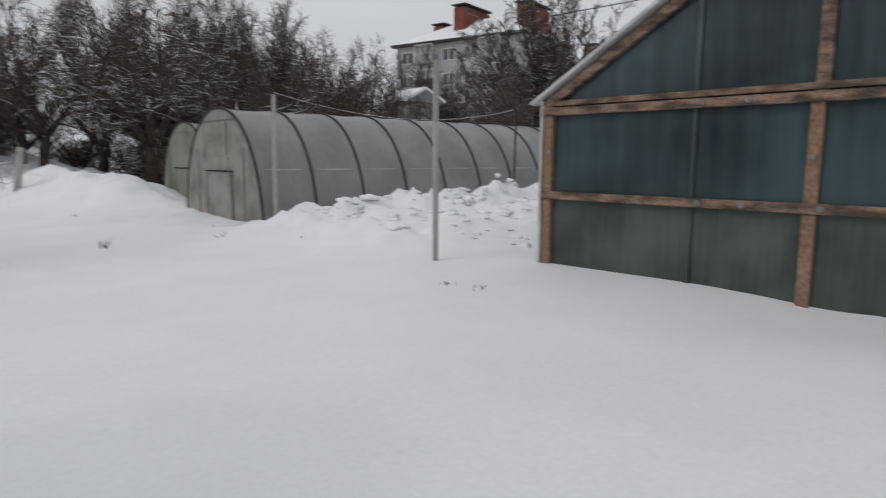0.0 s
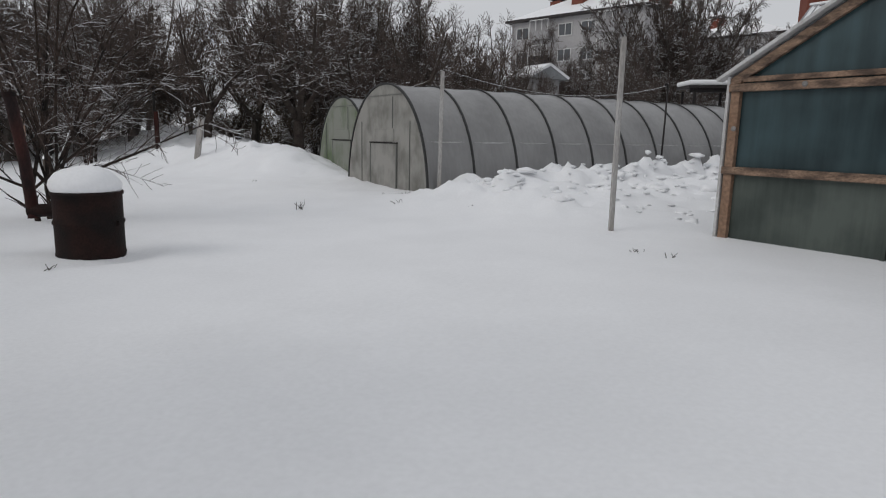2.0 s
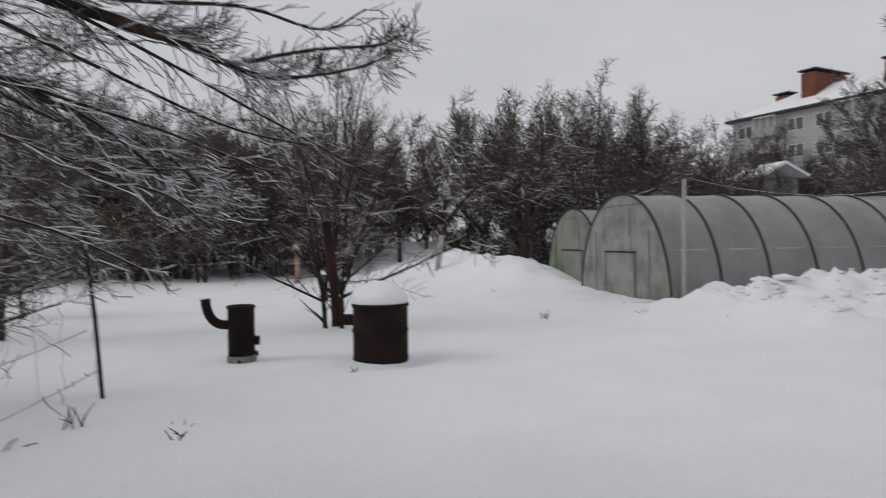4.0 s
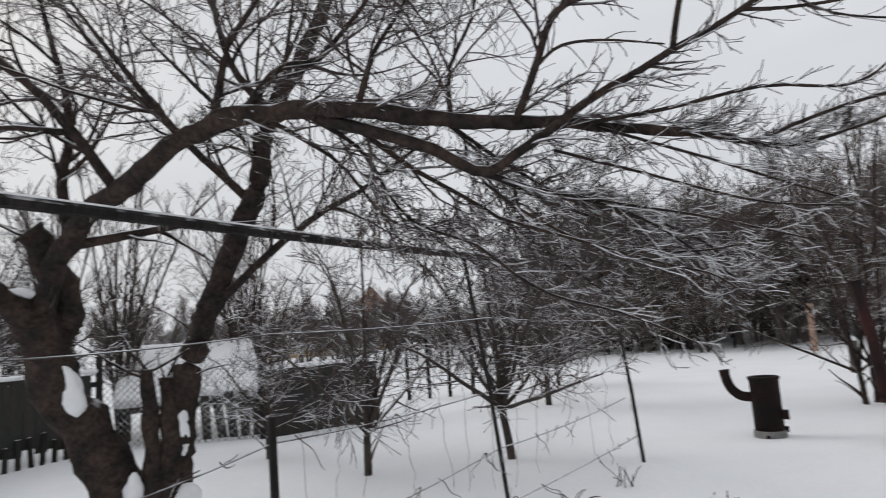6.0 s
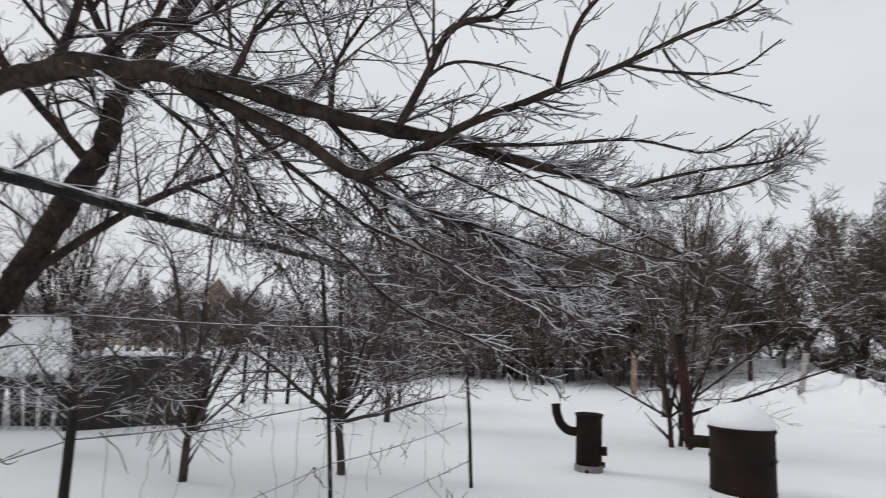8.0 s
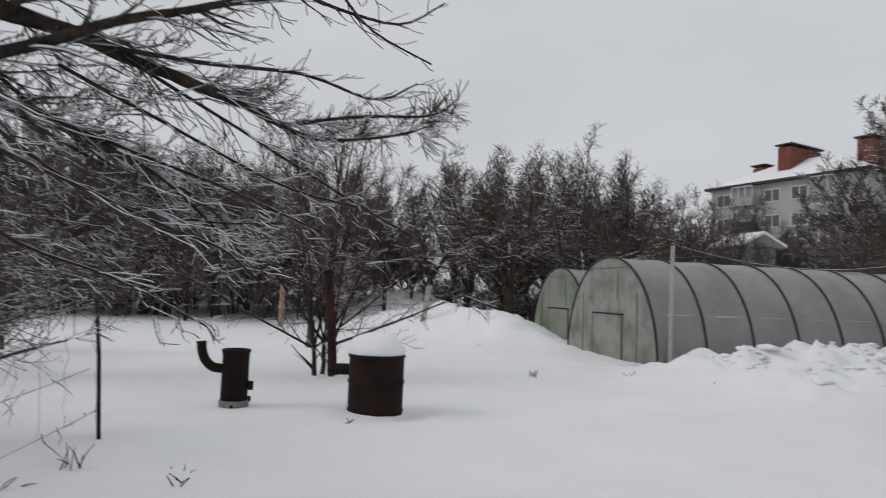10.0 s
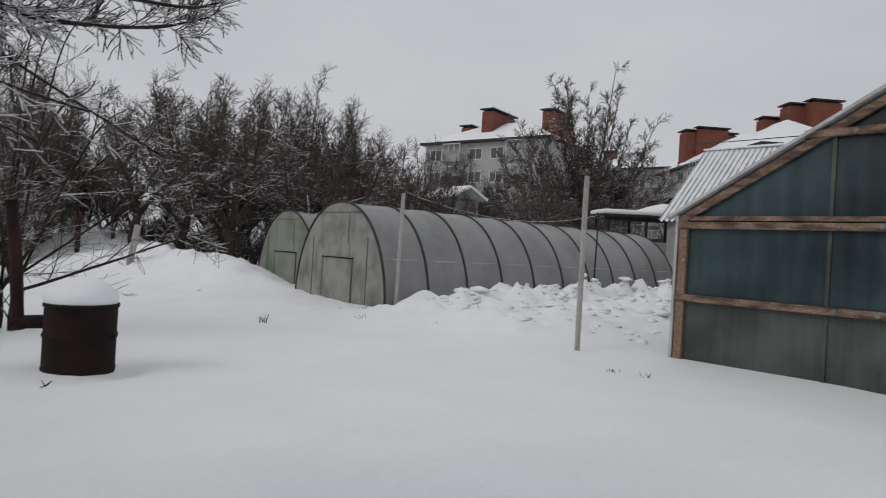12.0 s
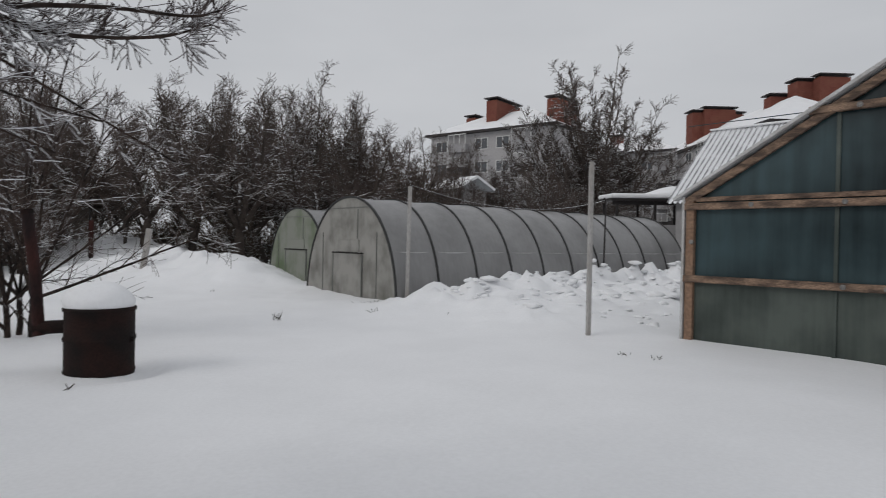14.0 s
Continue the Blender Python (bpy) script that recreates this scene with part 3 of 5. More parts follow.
def bare_tree(seed, stems, spec, bark, twigm, name, label, category="tree"):
    """A leafless tree at the origin: stems are (points, radii) given in its own space, or drawn by chance."""
    rng = random.Random(seed)
    ob = tagged(new(name), label, category)
    wood, twig = ([], []), ([], [])
    for pts, rad, lvl, start, *more in stems:
        ln = sum((Vector(b) - Vector(a)).length for a, b in zip(pts, pts[1:]))
        gnarled = rad[0] > 0.05 and spec["tip"] < 0.003
        m = max(8, len(pts) * (9 if gnarled else 3))
        line = smooth_line(pts, m)
        rr = [rad[1] + (rad[0] - rad[1]) * (1 - i / (m - 1)) ** (1.25 if gnarled else 1) for i in range(m)]
        for i in range(m):
            q = line[i] * 5.0
            line[i] += Vector((noise.noise(q), noise.noise(q + Vector((9, 0, 0))), noise.noise(q + Vector((0, 9, 0))))) * min(rr[i], 0.06) * 0.6
        begin, sides = len(wood[0]), 18 if gnarled else 7
        tube(line, rr, sides, wood, cap=True)
        if gnarled:
            # ridged, knotted bark
            for i in range(begin, len(wood[0])):
                v = wood[0][i]
                d = v - line[(i - begin) // sides]
                wood[0][i] = v + d * (0.28 * noise.noise(v * 7) + 0.2 * noise.noise(Vector((v.x * 26, v.y * 26, v.z * 9))))
        own = dict(spec, **more[1]) if len(more) > 1 else spec
        sprout(rng, line, rr, own["reach"], lvl, wood, twig, own, start, more[0] if more else 0)
    raw("trunk", wood, bark, ob, smooth=True)
    if twig[0]:
        raw("crown", twig, twigm, ob)
    return ob


# the old apple tree that leans over the path
APPLE = dict(seg=(7, 8, 7, 5), bend=0.15, arc=0.13, up=(0.02, 0.03, 0.03, 0.02), tip=0.0017, thin=0.011, levels=4, kids=(16, 11, 7, 5), first=0.10,
             angle=(0.4, 1.15), short=(0.34, 0.66), least=0.07, reach=1.25)
# boughs swept towards the light, and hanging twigs heavy with ice
SWEPT = dict(pull=(0.01, 0.03, 0.0), bend=0.17, up=(0.0, 0.02, 0.02, 0.02), angle=(0.35, 1.0), reach=0.72, fade=0.95, tip=0.0019)
TIPS = dict(SWEPT, reach=0.36)
ENDS = dict(SWEPT, reach=0.25, bend=0.10, arc=0.06, angle=(0.25, 0.75), kids=(16, 8, 5, 3))
WEEP = dict(pull=(0.015, 0.035, -0.02), bend=0.17, up=(0.0, 0.0, 0.0, 0.0), angle=(0.4, 1.1), reach=0.5, fade=0.9, least=0.06, tip=0.0019)
OX, OY = -3.7, 0.0


def rel(pts):
    return [(x - OX, y - OY, z) for x, y, z in pts]


right_stem = [(-3.72, 0.05, -0.15), (-3.69, 0.12, 0.74), (-3.65, 0.28, 1.28), (-3.48, 0.54, 1.93), (-3.32, 0.65, 2.43), (-3.1, 0.93, 3.02), (-2.92, 1.15, 3.6)]
left_trunk = [(-3.72, -0.03, -0.15), (-3.74, -0.23, 0.37), (-3.68, -0.48, 0.84), (-3.57, -0.54, 1.13), (-3.48, -0.62, 1.30)]
limb_one = [(-3.52, -0.6, 1.18), (-3.24, -0.41, 1.63), (-2.92, -0.15, 1.84), (-2.47, 0.13, 1.98), (-2.18, 0.36, 2.0), (-1.84, 0.75, 1.94),
            (-1.68, 1.08, 1.86), (-1.55, 1.41, 1.83), (-1.36, 1.72, 1.76), (-1.24, 1.87, 1.72), (-1.12, 2.01, 1.65), (-1.01, 2.13, 1.62), (-0.76, 2.27, 1.66), (-0.6, 2.32, 1.72)]
limb_two = [(-1.95, 0.62, 1.93), (-1.76, 0.95, 1.79), (-1.63, 1.17, 1.65), (-1.54, 1.3, 1.71), (-1.41, 1.43, 1.81), (-1.26, 1.58, 1.91), (-1.14, 1.72, 1.98), (-0.96, 1.86, 2.06),
            (-0.77, 1.96, 2.14), (-0.6, 2.06, 2.2), (-0.37, 2.12, 2.35)]
limb_two_up = [(-1.14, 1.72, 1.98), (-1.06, 1.71, 2.17), (-0.97, 1.76, 2.3), (-0.85, 1.84, 2.41), (-0.75, 1.88, 2.54)]
limb_two_low = [(-0.84, 1.92, 2.1), (-0.82, 1.96, 2.04), (-0.75, 2.04, 1.96), (-0.59, 2.16, 1.88)]
limb_two_end = [(-0.96, 1.86, 2.06), (-0.83, 1.97, 2.02), (-0.67, 2.07, 2.0), (-0.52, 2.1, 2.07)]
limb_three = [(-1.56, 1.3, 1.83), (-1.44, 1.33, 2.0), (-1.35, 1.35, 2.14), (-1.28, 1.4, 2.19), (-1.21, 1.47, 2.2), (-1.15, 1.49, 2.25), (-1.04, 1.53, 2.33), (-0.95, 1.51, 2.44)]
limb_three_side = [(-1.44, 1.33, 2.0), (-1.33, 1.37, 2.04), (-1.19, 1.46, 2.01), (-1.04, 1.58, 1.94)]
limb_one_fork = [(-1.12, 2.01, 1.65), (-0.84, 2.1, 1.69), (-0.61, 2.16, 1.69), (-0.52, 2.16, 1.71)]
limb_one_top = [(-1.43, 1.56, 1.8), (-1.2, 1.73, 1.79), (-0.94, 1.88, 1.78), (-0.74, 2.02, 1.72), (-0.6, 2.07, 1.78)]
weeping = [[(-1.56, 1.32, 1.57), (-1.35, 1.54, 1.47), (-1.11, 1.74, 1.37), (-0.87, 1.94, 1.25)], [(-1.47, 1.4, 1.7), (-1.26, 1.62, 1.56), (-0.98, 1.83, 1.4), (-0.77, 1.98, 1.34)],
           [(-1.6, 1.21, 1.46), (-1.41, 1.43, 1.34), (-1.19, 1.62, 1.22), (-1.09, 1.72, 1.17), (-0.97, 1.76, 1.07)], [(-1.65, 1.14, 1.36), (-1.51, 1.32, 1.17), (-1.3, 1.52, 1.06), (-1.08, 1.66, 0.93)],
           [(-1.42, 1.58, 1.78), (-1.21, 1.85, 1.62), (-0.95, 2.04, 1.44), (-0.65, 2.17, 1.26)], [(-1.51, 1.39, 1.55), (-1.3, 1.61, 1.41), (-1.13, 1.74, 1.23), (-1.07, 1.8, 1.15)],
           [(-1.68, 1.2, 1.62), (-1.57, 1.34, 1.46), (-1.4, 1.53, 1.31), (-1.16, 1.71, 1.26), (-0.99, 1.85, 1.27)]]
limb_four = [(-1.63, 1.17, 1.65), (-1.63, 1.4, 1.58), (-1.59, 1.81, 1.48), (-1.54, 2.17, 1.35), (-1.57, 2.42, 1.16)]
limb_five = [(-1.9, 0.7, 1.93), (-1.95, 1.0, 1.75), (-1.98, 1.4, 1.55), (-2.0, 1.8, 1.3), (-2.0, 2.1, 1.1)]
limb_six = [(-2.18, 0.36, 2.0), (-2.13, 0.5, 2.2), (-2.07, 0.66, 2.24), (-2.03, 0.83, 2.45), (-1.9, 1.0, 2.7)]
stub_up = [(-3.57, -0.54, 1.1), (-3.57, -0.44, 1.35), (-3.44, -0.53, 1.56), (-3.35, -0.62, 1.71)]
stub_side = [(-3.51, -0.58, 1.2), (-3.33, -0.71, 1.37), (-3.2, -0.79, 1.45)]
shoot_a = [(-3.24, -0.41, 1.63), (-3.17, -0.43, 1.98), (-3.09, -0.39, 2.26), (-2.94, -0.46, 2.62), (-2.85, -0.53, 2.98)]
shoot_b = [(-2.92, -0.15, 1.84), (-2.78, -0.43, 2.21), (-2.73, -0.73, 2.48), (-2.66, -0.94, 2.74)]
shoot_c = [(-3.65, 0.28, 1.28), (-3.37, 0.79, 1.74), (-3.13, 1.16, 1.95), (-2.91, 1.52, 2.22)]
shoot_d = [(-3.32, 0.65, 2.43), (-3.23, 0.41, 2.73), (-3.15, 0.3, 3.13)]
shoot_e = [(-3.24, -0.41, 1.63), (-3.16, 0.01, 1.69), (-3.14, 0.21, 1.74)]
apple = bare_tree(11, [
    (rel(right_stem), (0.105, 0.035), 1, 0.4, 13), (rel(left_trunk), (0.155, 0.11), 3, 0.9), (rel(limb_one), (0.062, 0.003), 1, 0.2, 38, dict(SWEPT, reach=0.88, fade=1.1, bend=0.13, arc=0.09, angle=(0.3, 0.9))),
    (rel(limb_two), (0.027, 0.003), 2, 0.3, 36, dict(SWEPT, reach=0.62, fade=1.05)), (rel(limb_two_up), (0.012, 0.004), 2, 0.15, 12, TIPS), (rel(limb_two_low), (0.006, 0.003), 3, 0.2, 8, TIPS),
    (rel(limb_two_end), (0.007, 0.003), 3, 0.2, 9, TIPS), (rel(limb_three), (0.017, 0.005), 2, 0.15, 16, SWEPT), (rel(limb_three_side), (0.008, 0.003), 3, 0.1, 8, TIPS),
    (rel(limb_one_fork), (0.008, 0.003), 2, 0.1, 9, ENDS), (rel(limb_one_top), (0.009, 0.003), 2, 0.1, 13, ENDS),
    (rel(limb_four), (0.015, 0.003), 1, 0.05, 22, dict(WEEP, reach=0.8)), (rel(limb_five), (0.014, 0.003), 1, 0.05, 24, dict(WEEP, reach=0.8)), (rel(limb_six), (0.022, 0.006), 1, 0.1),
    (rel(weeping[0]), (0.007, 0.003), 2, 0.05, 16, WEEP), (rel(weeping[1]), (0.007, 0.003), 2, 0.05, 16, WEEP),
    (rel(weeping[2]), (0.007, 0.003), 2, 0.05, 16, WEEP), (rel(weeping[3]), (0.007, 0.003), 2, 0.05, 16, WEEP),
    (rel(weeping[4]), (0.007, 0.003), 2, 0.05, 16, WEEP), (rel(weeping[5]), (0.007, 0.003), 2, 0.05, 16, WEEP),
    (rel(weeping[6]), (0.007, 0.003), 2, 0.05, 16, WEEP),
    (rel([(-1.84, 0.75, 1.94), (-1.92, 0.85, 2.2), (-1.9, 1.0, 2.45), (-1.95, 1.1, 2.7)]), (0.016, 0.004), 1, 0.05, 16),
    (rel([(-1.68, 1.08, 1.86), (-1.74, 1.12, 2.1), (-1.66, 1.2, 2.3), (-1.7, 1.25, 2.5)]), (0.013, 0.003), 1, 0.05, 12),
    (rel([(-2.3, 0.25, 2.0), (-2.2, 0.3, 2.3), (-2.25, 0.45, 2.6), (-2.15, 0.55, 2.9)]), (0.02, 0.005), 1, 0.05, 14),
    (rel([(-1.7, 1.05, 1.87), (-1.85, 1.5, 1.7), (-1.9, 2.0, 1.5), (-1.85, 2.5, 1.25)]), (0.010, 0.003), 1, 0.05, 20, dict(WEEP, reach=0.8)),
    (rel([(-2.1, 0.42, 1.98), (-2.33, 0.8, 1.86), (-2.42, 1.05, 1.62), (-2.57, 1.4, 1.52), (-2.55, 1.8, 1.24)]), (0.011, 0.003), 1, 0.05, 26, dict(WEEP, reach=1.0)),
    (rel([(-1.95, 0.6, 1.93), (-2.1, 0.85, 1.84), (-2.25, 1.1, 1.58), (-2.24, 1.5, 1.42), (-2.38, 1.95, 1.1)]), (0.011, 0.003), 1, 0.05, 28, dict(WEEP, reach=1.0)),
    (rel([(-1.76, 0.95, 1.79), (-1.8, 1.5, 1.6), (-1.75, 2.1, 1.4), (-1.65, 2.6, 1.2)]), (0.010, 0.003), 1, 0.05, 22, dict(WEEP, reach=0.8)),
    (rel([(-2.47, 0.13, 1.98), (-2.4, -0.1, 2.25), (-2.3, -0.3, 2.5)]), (0.02, 0.005), 1, 0.1, 10),
    (rel([(-3.48, 0.54, 1.93), (-3.6, 0.2, 2.3), (-3.6, -0.2, 2.7), (-3.5, -0.5, 3.1)]), (0.03, 0.008), 1, 0.1, 12),
    (rel(stub_up), (0.085, 0.075), 4, 0.9), (rel(stub_side), (0.075, 0.055), 4, 0.9), (rel(shoot_a), (0.034, 0.008), 1, 0.1, 10),
    (rel(shoot_b), (0.03, 0.008), 1, 0.1, 10), (rel(shoot_c), (0.03, 0.008), 1, 0.2), (rel(shoot_d), (0.03, 0.010), 1, 0.1), (rel(shoot_e), (0.03, 0.012), 3, 0.2),
    (rel([(-3.66, 0.0, -0.1), (-3.6, -0.02, 0.35), (-3.62, -0.05, 0.75), (-3.58, -0.06, 0.95)]), (0.06, 0.035), 4, 0.9),
    (rel([(-3.68, 0.03, -0.1), (-3.62, 0.06, 0.4), (-3.7, 0.06, 0.9)]), (0.08, 0.05), 4, 0.9)],
    APPLE, BARK_RED, TWIG, "apple_tree", "old leaning apple tree with bare snow-dusted branches")
apple.location = (OX, OY, lay(OX, OY))


def snow_lump(x, y, z, sx, sy, sz, tilt, seed):
    """Snow caught on the trunk."""
    bm = bmesh.new()
    bmesh.ops.create_icosphere(bm, subdivisions=3, radius=1)
    for v in bm.verts:
        v.co *= 1 + 0.45 * noise.noise(v.co * 1.2 + Vector((seed, 0, 0)))
    bmesh.ops.scale(bm, vec=(sx, sy, sz), verts=bm.verts)
    bmesh.ops.transform(bm, matrix=pose(x, y, z, tilt, 0, 70), verts=bm.verts)
    tagged(part("snow_lump", bm, SNOW, smooth=True), "lump of white snow caught on the old tree trunk", "snow", "snow on the trunk")


for k, (x, y, z, sx, sy, sz, tilt) in enumerate(((-3.575, -0.45, 0.88, 0.09, 0.05, 0.16, 22), (-3.44, -0.66, 1.40, 0.10, 0.06, 0.035, -20), (-3.615, 0.13, 0.58, 0.04, 0.035, 0.14, 10),
                                                 (-3.62, 0.12, 0.2, 0.11, 0.08, 0.09, 0), (-3.6, -0.12, 0.28, 0.06, 0.05, 0.11, 15))):
    snow_lump(x, y, z, sx, sy, sz, tilt, k * 7.3)


# shrubs and the far thicket
def stems_of(seed, n, h, spread_r, r, low=0.15):
    rng = random.Random(seed)
    out = []
    for k in range(n):
        a = rng.uniform(0, 2 * math.pi)
        s = rng.uniform(0.3, 1.0) * spread_r
        b = rng.uniform(0.0, 0.08) * h * 0.4
        hh = h * rng.uniform(0.6, 0.95)
        p0 = (b * math.cos(a), b * math.sin(a), -0.15)
        p1 = (s * low * math.cos(a) + rng.uniform(-.05, .05) * s, s * low * math.sin(a), hh * 0.3)
        p2 = (s * 0.52 * math.cos(a + 0.3), s * 0.52 * math.sin(a + 0.3), hh * 0.66)
        p3 = (s * math.cos(a + 0.4), s * math.sin(a + 0.4), hh)
        out.append(([p0, p1, p2, p3], (r * rng.uniform(0.7, 1.1), r * 0.25), 1, 0.2))
    return out


def young_stems(seed, trunks, n, h, reach, r):
    """Short trunks that fork low into limbs: the outer ones spread low, the inner ones rise."""
    rg = random.Random(seed)
    out = []
    for k in range(trunks):
        a = 6.28 * k / trunks + rg.uniform(-0.4, 0.4)
        foot = Vector((0.09 * math.cos(a), 0.09 * math.sin(a), -0.15)) * (0.0 if trunks == 1 else 1.0) + Vector((0, 0, -0.15))
        fork = Vector((foot.x * 1.3 + rg.uniform(-0.05, 0.05), foot.y * 1.3 + rg.uniform(-0.05, 0.05), rg.uniform(0.24, 0.4)))
        out.append(([foot, foot.lerp(fork, 0.5) + Vector((0.015, -0.01, 0)), fork], (r * 1.5, r * 1.15), 3, 0.45, 4))
        for i in range(n):
            b = a + 2.4 * i + rg.uniform(-0.3, 0.3)
            u = (i + 0.5) / n
            s, top = reach * (1.12 - 0.8 * u) * rg.uniform(0.85, 1.1), h * (0.27 + 0.73 * u) * rg.uniform(0.9, 1.05)
            lean = 0.48 - 0.28 * u
            cb, sb = math.cos(b), math.sin(b)
            rise = top - fork.z
            out.append(([fork, fork + Vector((s * lean * cb, s * lean * sb, rise * 0.45)), fork + Vector((s * (lean + 0.36) * cb, s * (lean + 0.36) * sb, rise * 0.84)), fork + Vector((s * cb, s * sb, rise))],
                        (r * rg.uniform(0.6, 0.85), r * 0.18), 1, 0.06, 11))
    return out


SHRUB = dict(seg=(5, 6, 5, 3), bend=0.12, arc=0.12, up=(0.0, 0.04, 0.03, 0.0), tip=0.0026, thin=0.010, levels=3, kids=(8, 14, 10, 6), first=0.12,
             angle=(0.5, 1.2), short=(0.35, 0.6), least=0.12, reach=1.1)
THICKET = dict(seg=(6, 5, 4, 2), bend=0.10, arc=0.10, up=(0.03, 0.06, 0.07, 0.05), tip=0.0065, thin=0.03, levels=4, kids=(9, 11, 7, 4), first=0.08,
               angle=(0.35, 1.0), short=(0.36, 0.66), least=0.25, reach=2.3)
CROWN = dict(seg=(6, 5, 4, 3), bend=0.10, up=(0.06, 0.12, 0.10, 0.06), tip=0.014, thin=0.05, levels=4, kids=(10, 10, 7, 5), first=0.2,
             angle=(0.35, 0.9), short=(0.36, 0.6), least=0.4, reach=5.0)

# trees by the trellis and by the drum
def place(ob, x, y, turn=0, s=1.0):
    ob.location = (x, y, lay(x, y))
    ob.rotation_euler = (0, 0, radians(turn))
    ob.scale = (s, s, s)
    return ob


shrub_a = place(bare_tree(21, young_stems(21, 1, 9, 2.2, 1.0, 0.024), dict(SHRUB, kids=(8, 13, 10, 5), reach=0.95), BARK, TWIG, "fruit_shrub", "young fruit tree forking low, bare in snow"), -4.52, 1.48)
shrub_b = place(bare_tree(22, young_stems(22, 1, 12, 2.35, 1.2, 0.026), dict(SHRUB, kids=(8, 15, 11, 6), reach=1.1), BARK, TWIG, "fruit_shrub", "bushy bare fruit tree dusted with snow"), -4.25, 2.64)
shrub_c = place(bare_tree(23, young_stems(24, 3, 6, 3.7, 1.75, 0.024), dict(SHRUB, reach=1.25, tip=0.0028, kids=(8, 13, 9, 5)), BARK_RED, TWIG_DARK, "fruit_shrub", "tall bare bush standing behind the drum stove"), -4.1, 7.05)
for x, y, turn, s, src in ((-8.9, 6.2, 40, 0.9, shrub_b), (-13.4, 14.2, 120, 1.1, shrub_c), (-9.9, 16.4, 75, 1.2, shrub_c),
                           (-5.9, 0.9, 95, 0.8, shrub_a), (-9.6, 1.2, 170, 1.0, shrub_c), (-16.5, 10.5, 30, 1.2, shrub_c), (-5.4, -2.6, 20, 1.0, shrub_b), (-7.9, -2.7, 50, 1.1, shrub_b), (-8.8, -2.0, 130, 1.2, shrub_b),
                           (-10.2, -2.9, 210, 1.3, shrub_c), (-7.0, -3.6, 280, 1.1, shrub_c),
                           (-6.9, 4.7, 260, 1.2, shrub_b)):
    o = copy_thing(src, pose(x, y, lay(x, y), 0, 0, turn))
    o.scale = (s, s, s)

# slim upright plums behind the apple tree, and dark old orchard trees
PLUM = dict(SHRUB, reach=1.3, tip=0.004, up=(0.05, 0.14, 0.12, 0.08), angle=(0.3, 0.8))
plum = place(bare_tree(31, stems_of(31, 7, 3.9, 1.3, 0.03), PLUM, BARK, TWIG, "plum_tree", "slim upright bare plum tree behind the fence"), -8.6, -0.5)
for x, y, s, turn in ((-9.2, -3.4, 1.1, 80), (-10.5, 1.2, 1.0, 160), (-11.5, -1.6, 1.15, 220), (-7.0, -4.4, 1.0, 300)):
    o = copy_thing(plum, pose(x, y, lay(x, y), 0, 0, turn))
    o.scale = (s, s, s)
OLD = dict(THICKET, tip=0.008, levels=4, kids=(7, 11, 7, 4), seg=(6, 6, 4, 2), bend=0.16, arc=0.14, up=(0.02, 0.03, 0.03, 0.02), first=0.15, angle=(0.5, 1.2), reach=1.9)


def old_stems(seed):
    rg = random.Random(seed)
    fork = (rg.uniform(-0.3, 0.3), rg.uniform(-0.2, 0.2), 0.9)
    out = [([(0, 0, -0.3), (fork[0] * 0.3, fork[1] * 0.3, 0.4), fork], (0.15, 0.12), 4, 0.9)]
    for k in range(5):
        a = k * 1.26 + rg.uniform(-0.3, 0.3)
        s, h = rg.uniform(1.4, 2.4), rg.uniform(2.6, 4.8)
        ca, sa = math.cos(a), math.sin(a)
        out.append(([fork, (fork[0] + s * 0.45 * ca, fork[1] + s * 0.45 * sa, 1.2 + h * 0.22), (fork[0] + s * 0.8 * ca, fork[1] + s * 0.8 * sa, h * 0.68), (fork[0] + s * ca, fork[1] + s * sa, h)], (0.085, 0.015), 1, 0.1, 13))
    return out


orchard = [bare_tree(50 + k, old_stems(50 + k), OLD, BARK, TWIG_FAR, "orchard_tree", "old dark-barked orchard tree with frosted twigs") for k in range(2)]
for k, (x, y, s, turn) in enumerate(((-5.3, 19.6, 1.2, 20), (-7.9, 19.0, 0.85, 200), (-3.2, 20.6, 1.15, 100), (-10.6, 19.6, 1.1, 320), (-13.5, 18.2, 1.1, 60), (-1.2, 21.5, 0.95, 250),
                                     (-16.5, 15.6, 1.1, 140), (-18.6, 12.0, 1.0, 10))):
    if k < 2:
        place(orchard[k], x, y, turn, s)
    else:
        o = copy_thing(orchard[k % 2], pose(x, y, lay(x, y), 0, 0, turn))
        o.scale = (s, s, s)

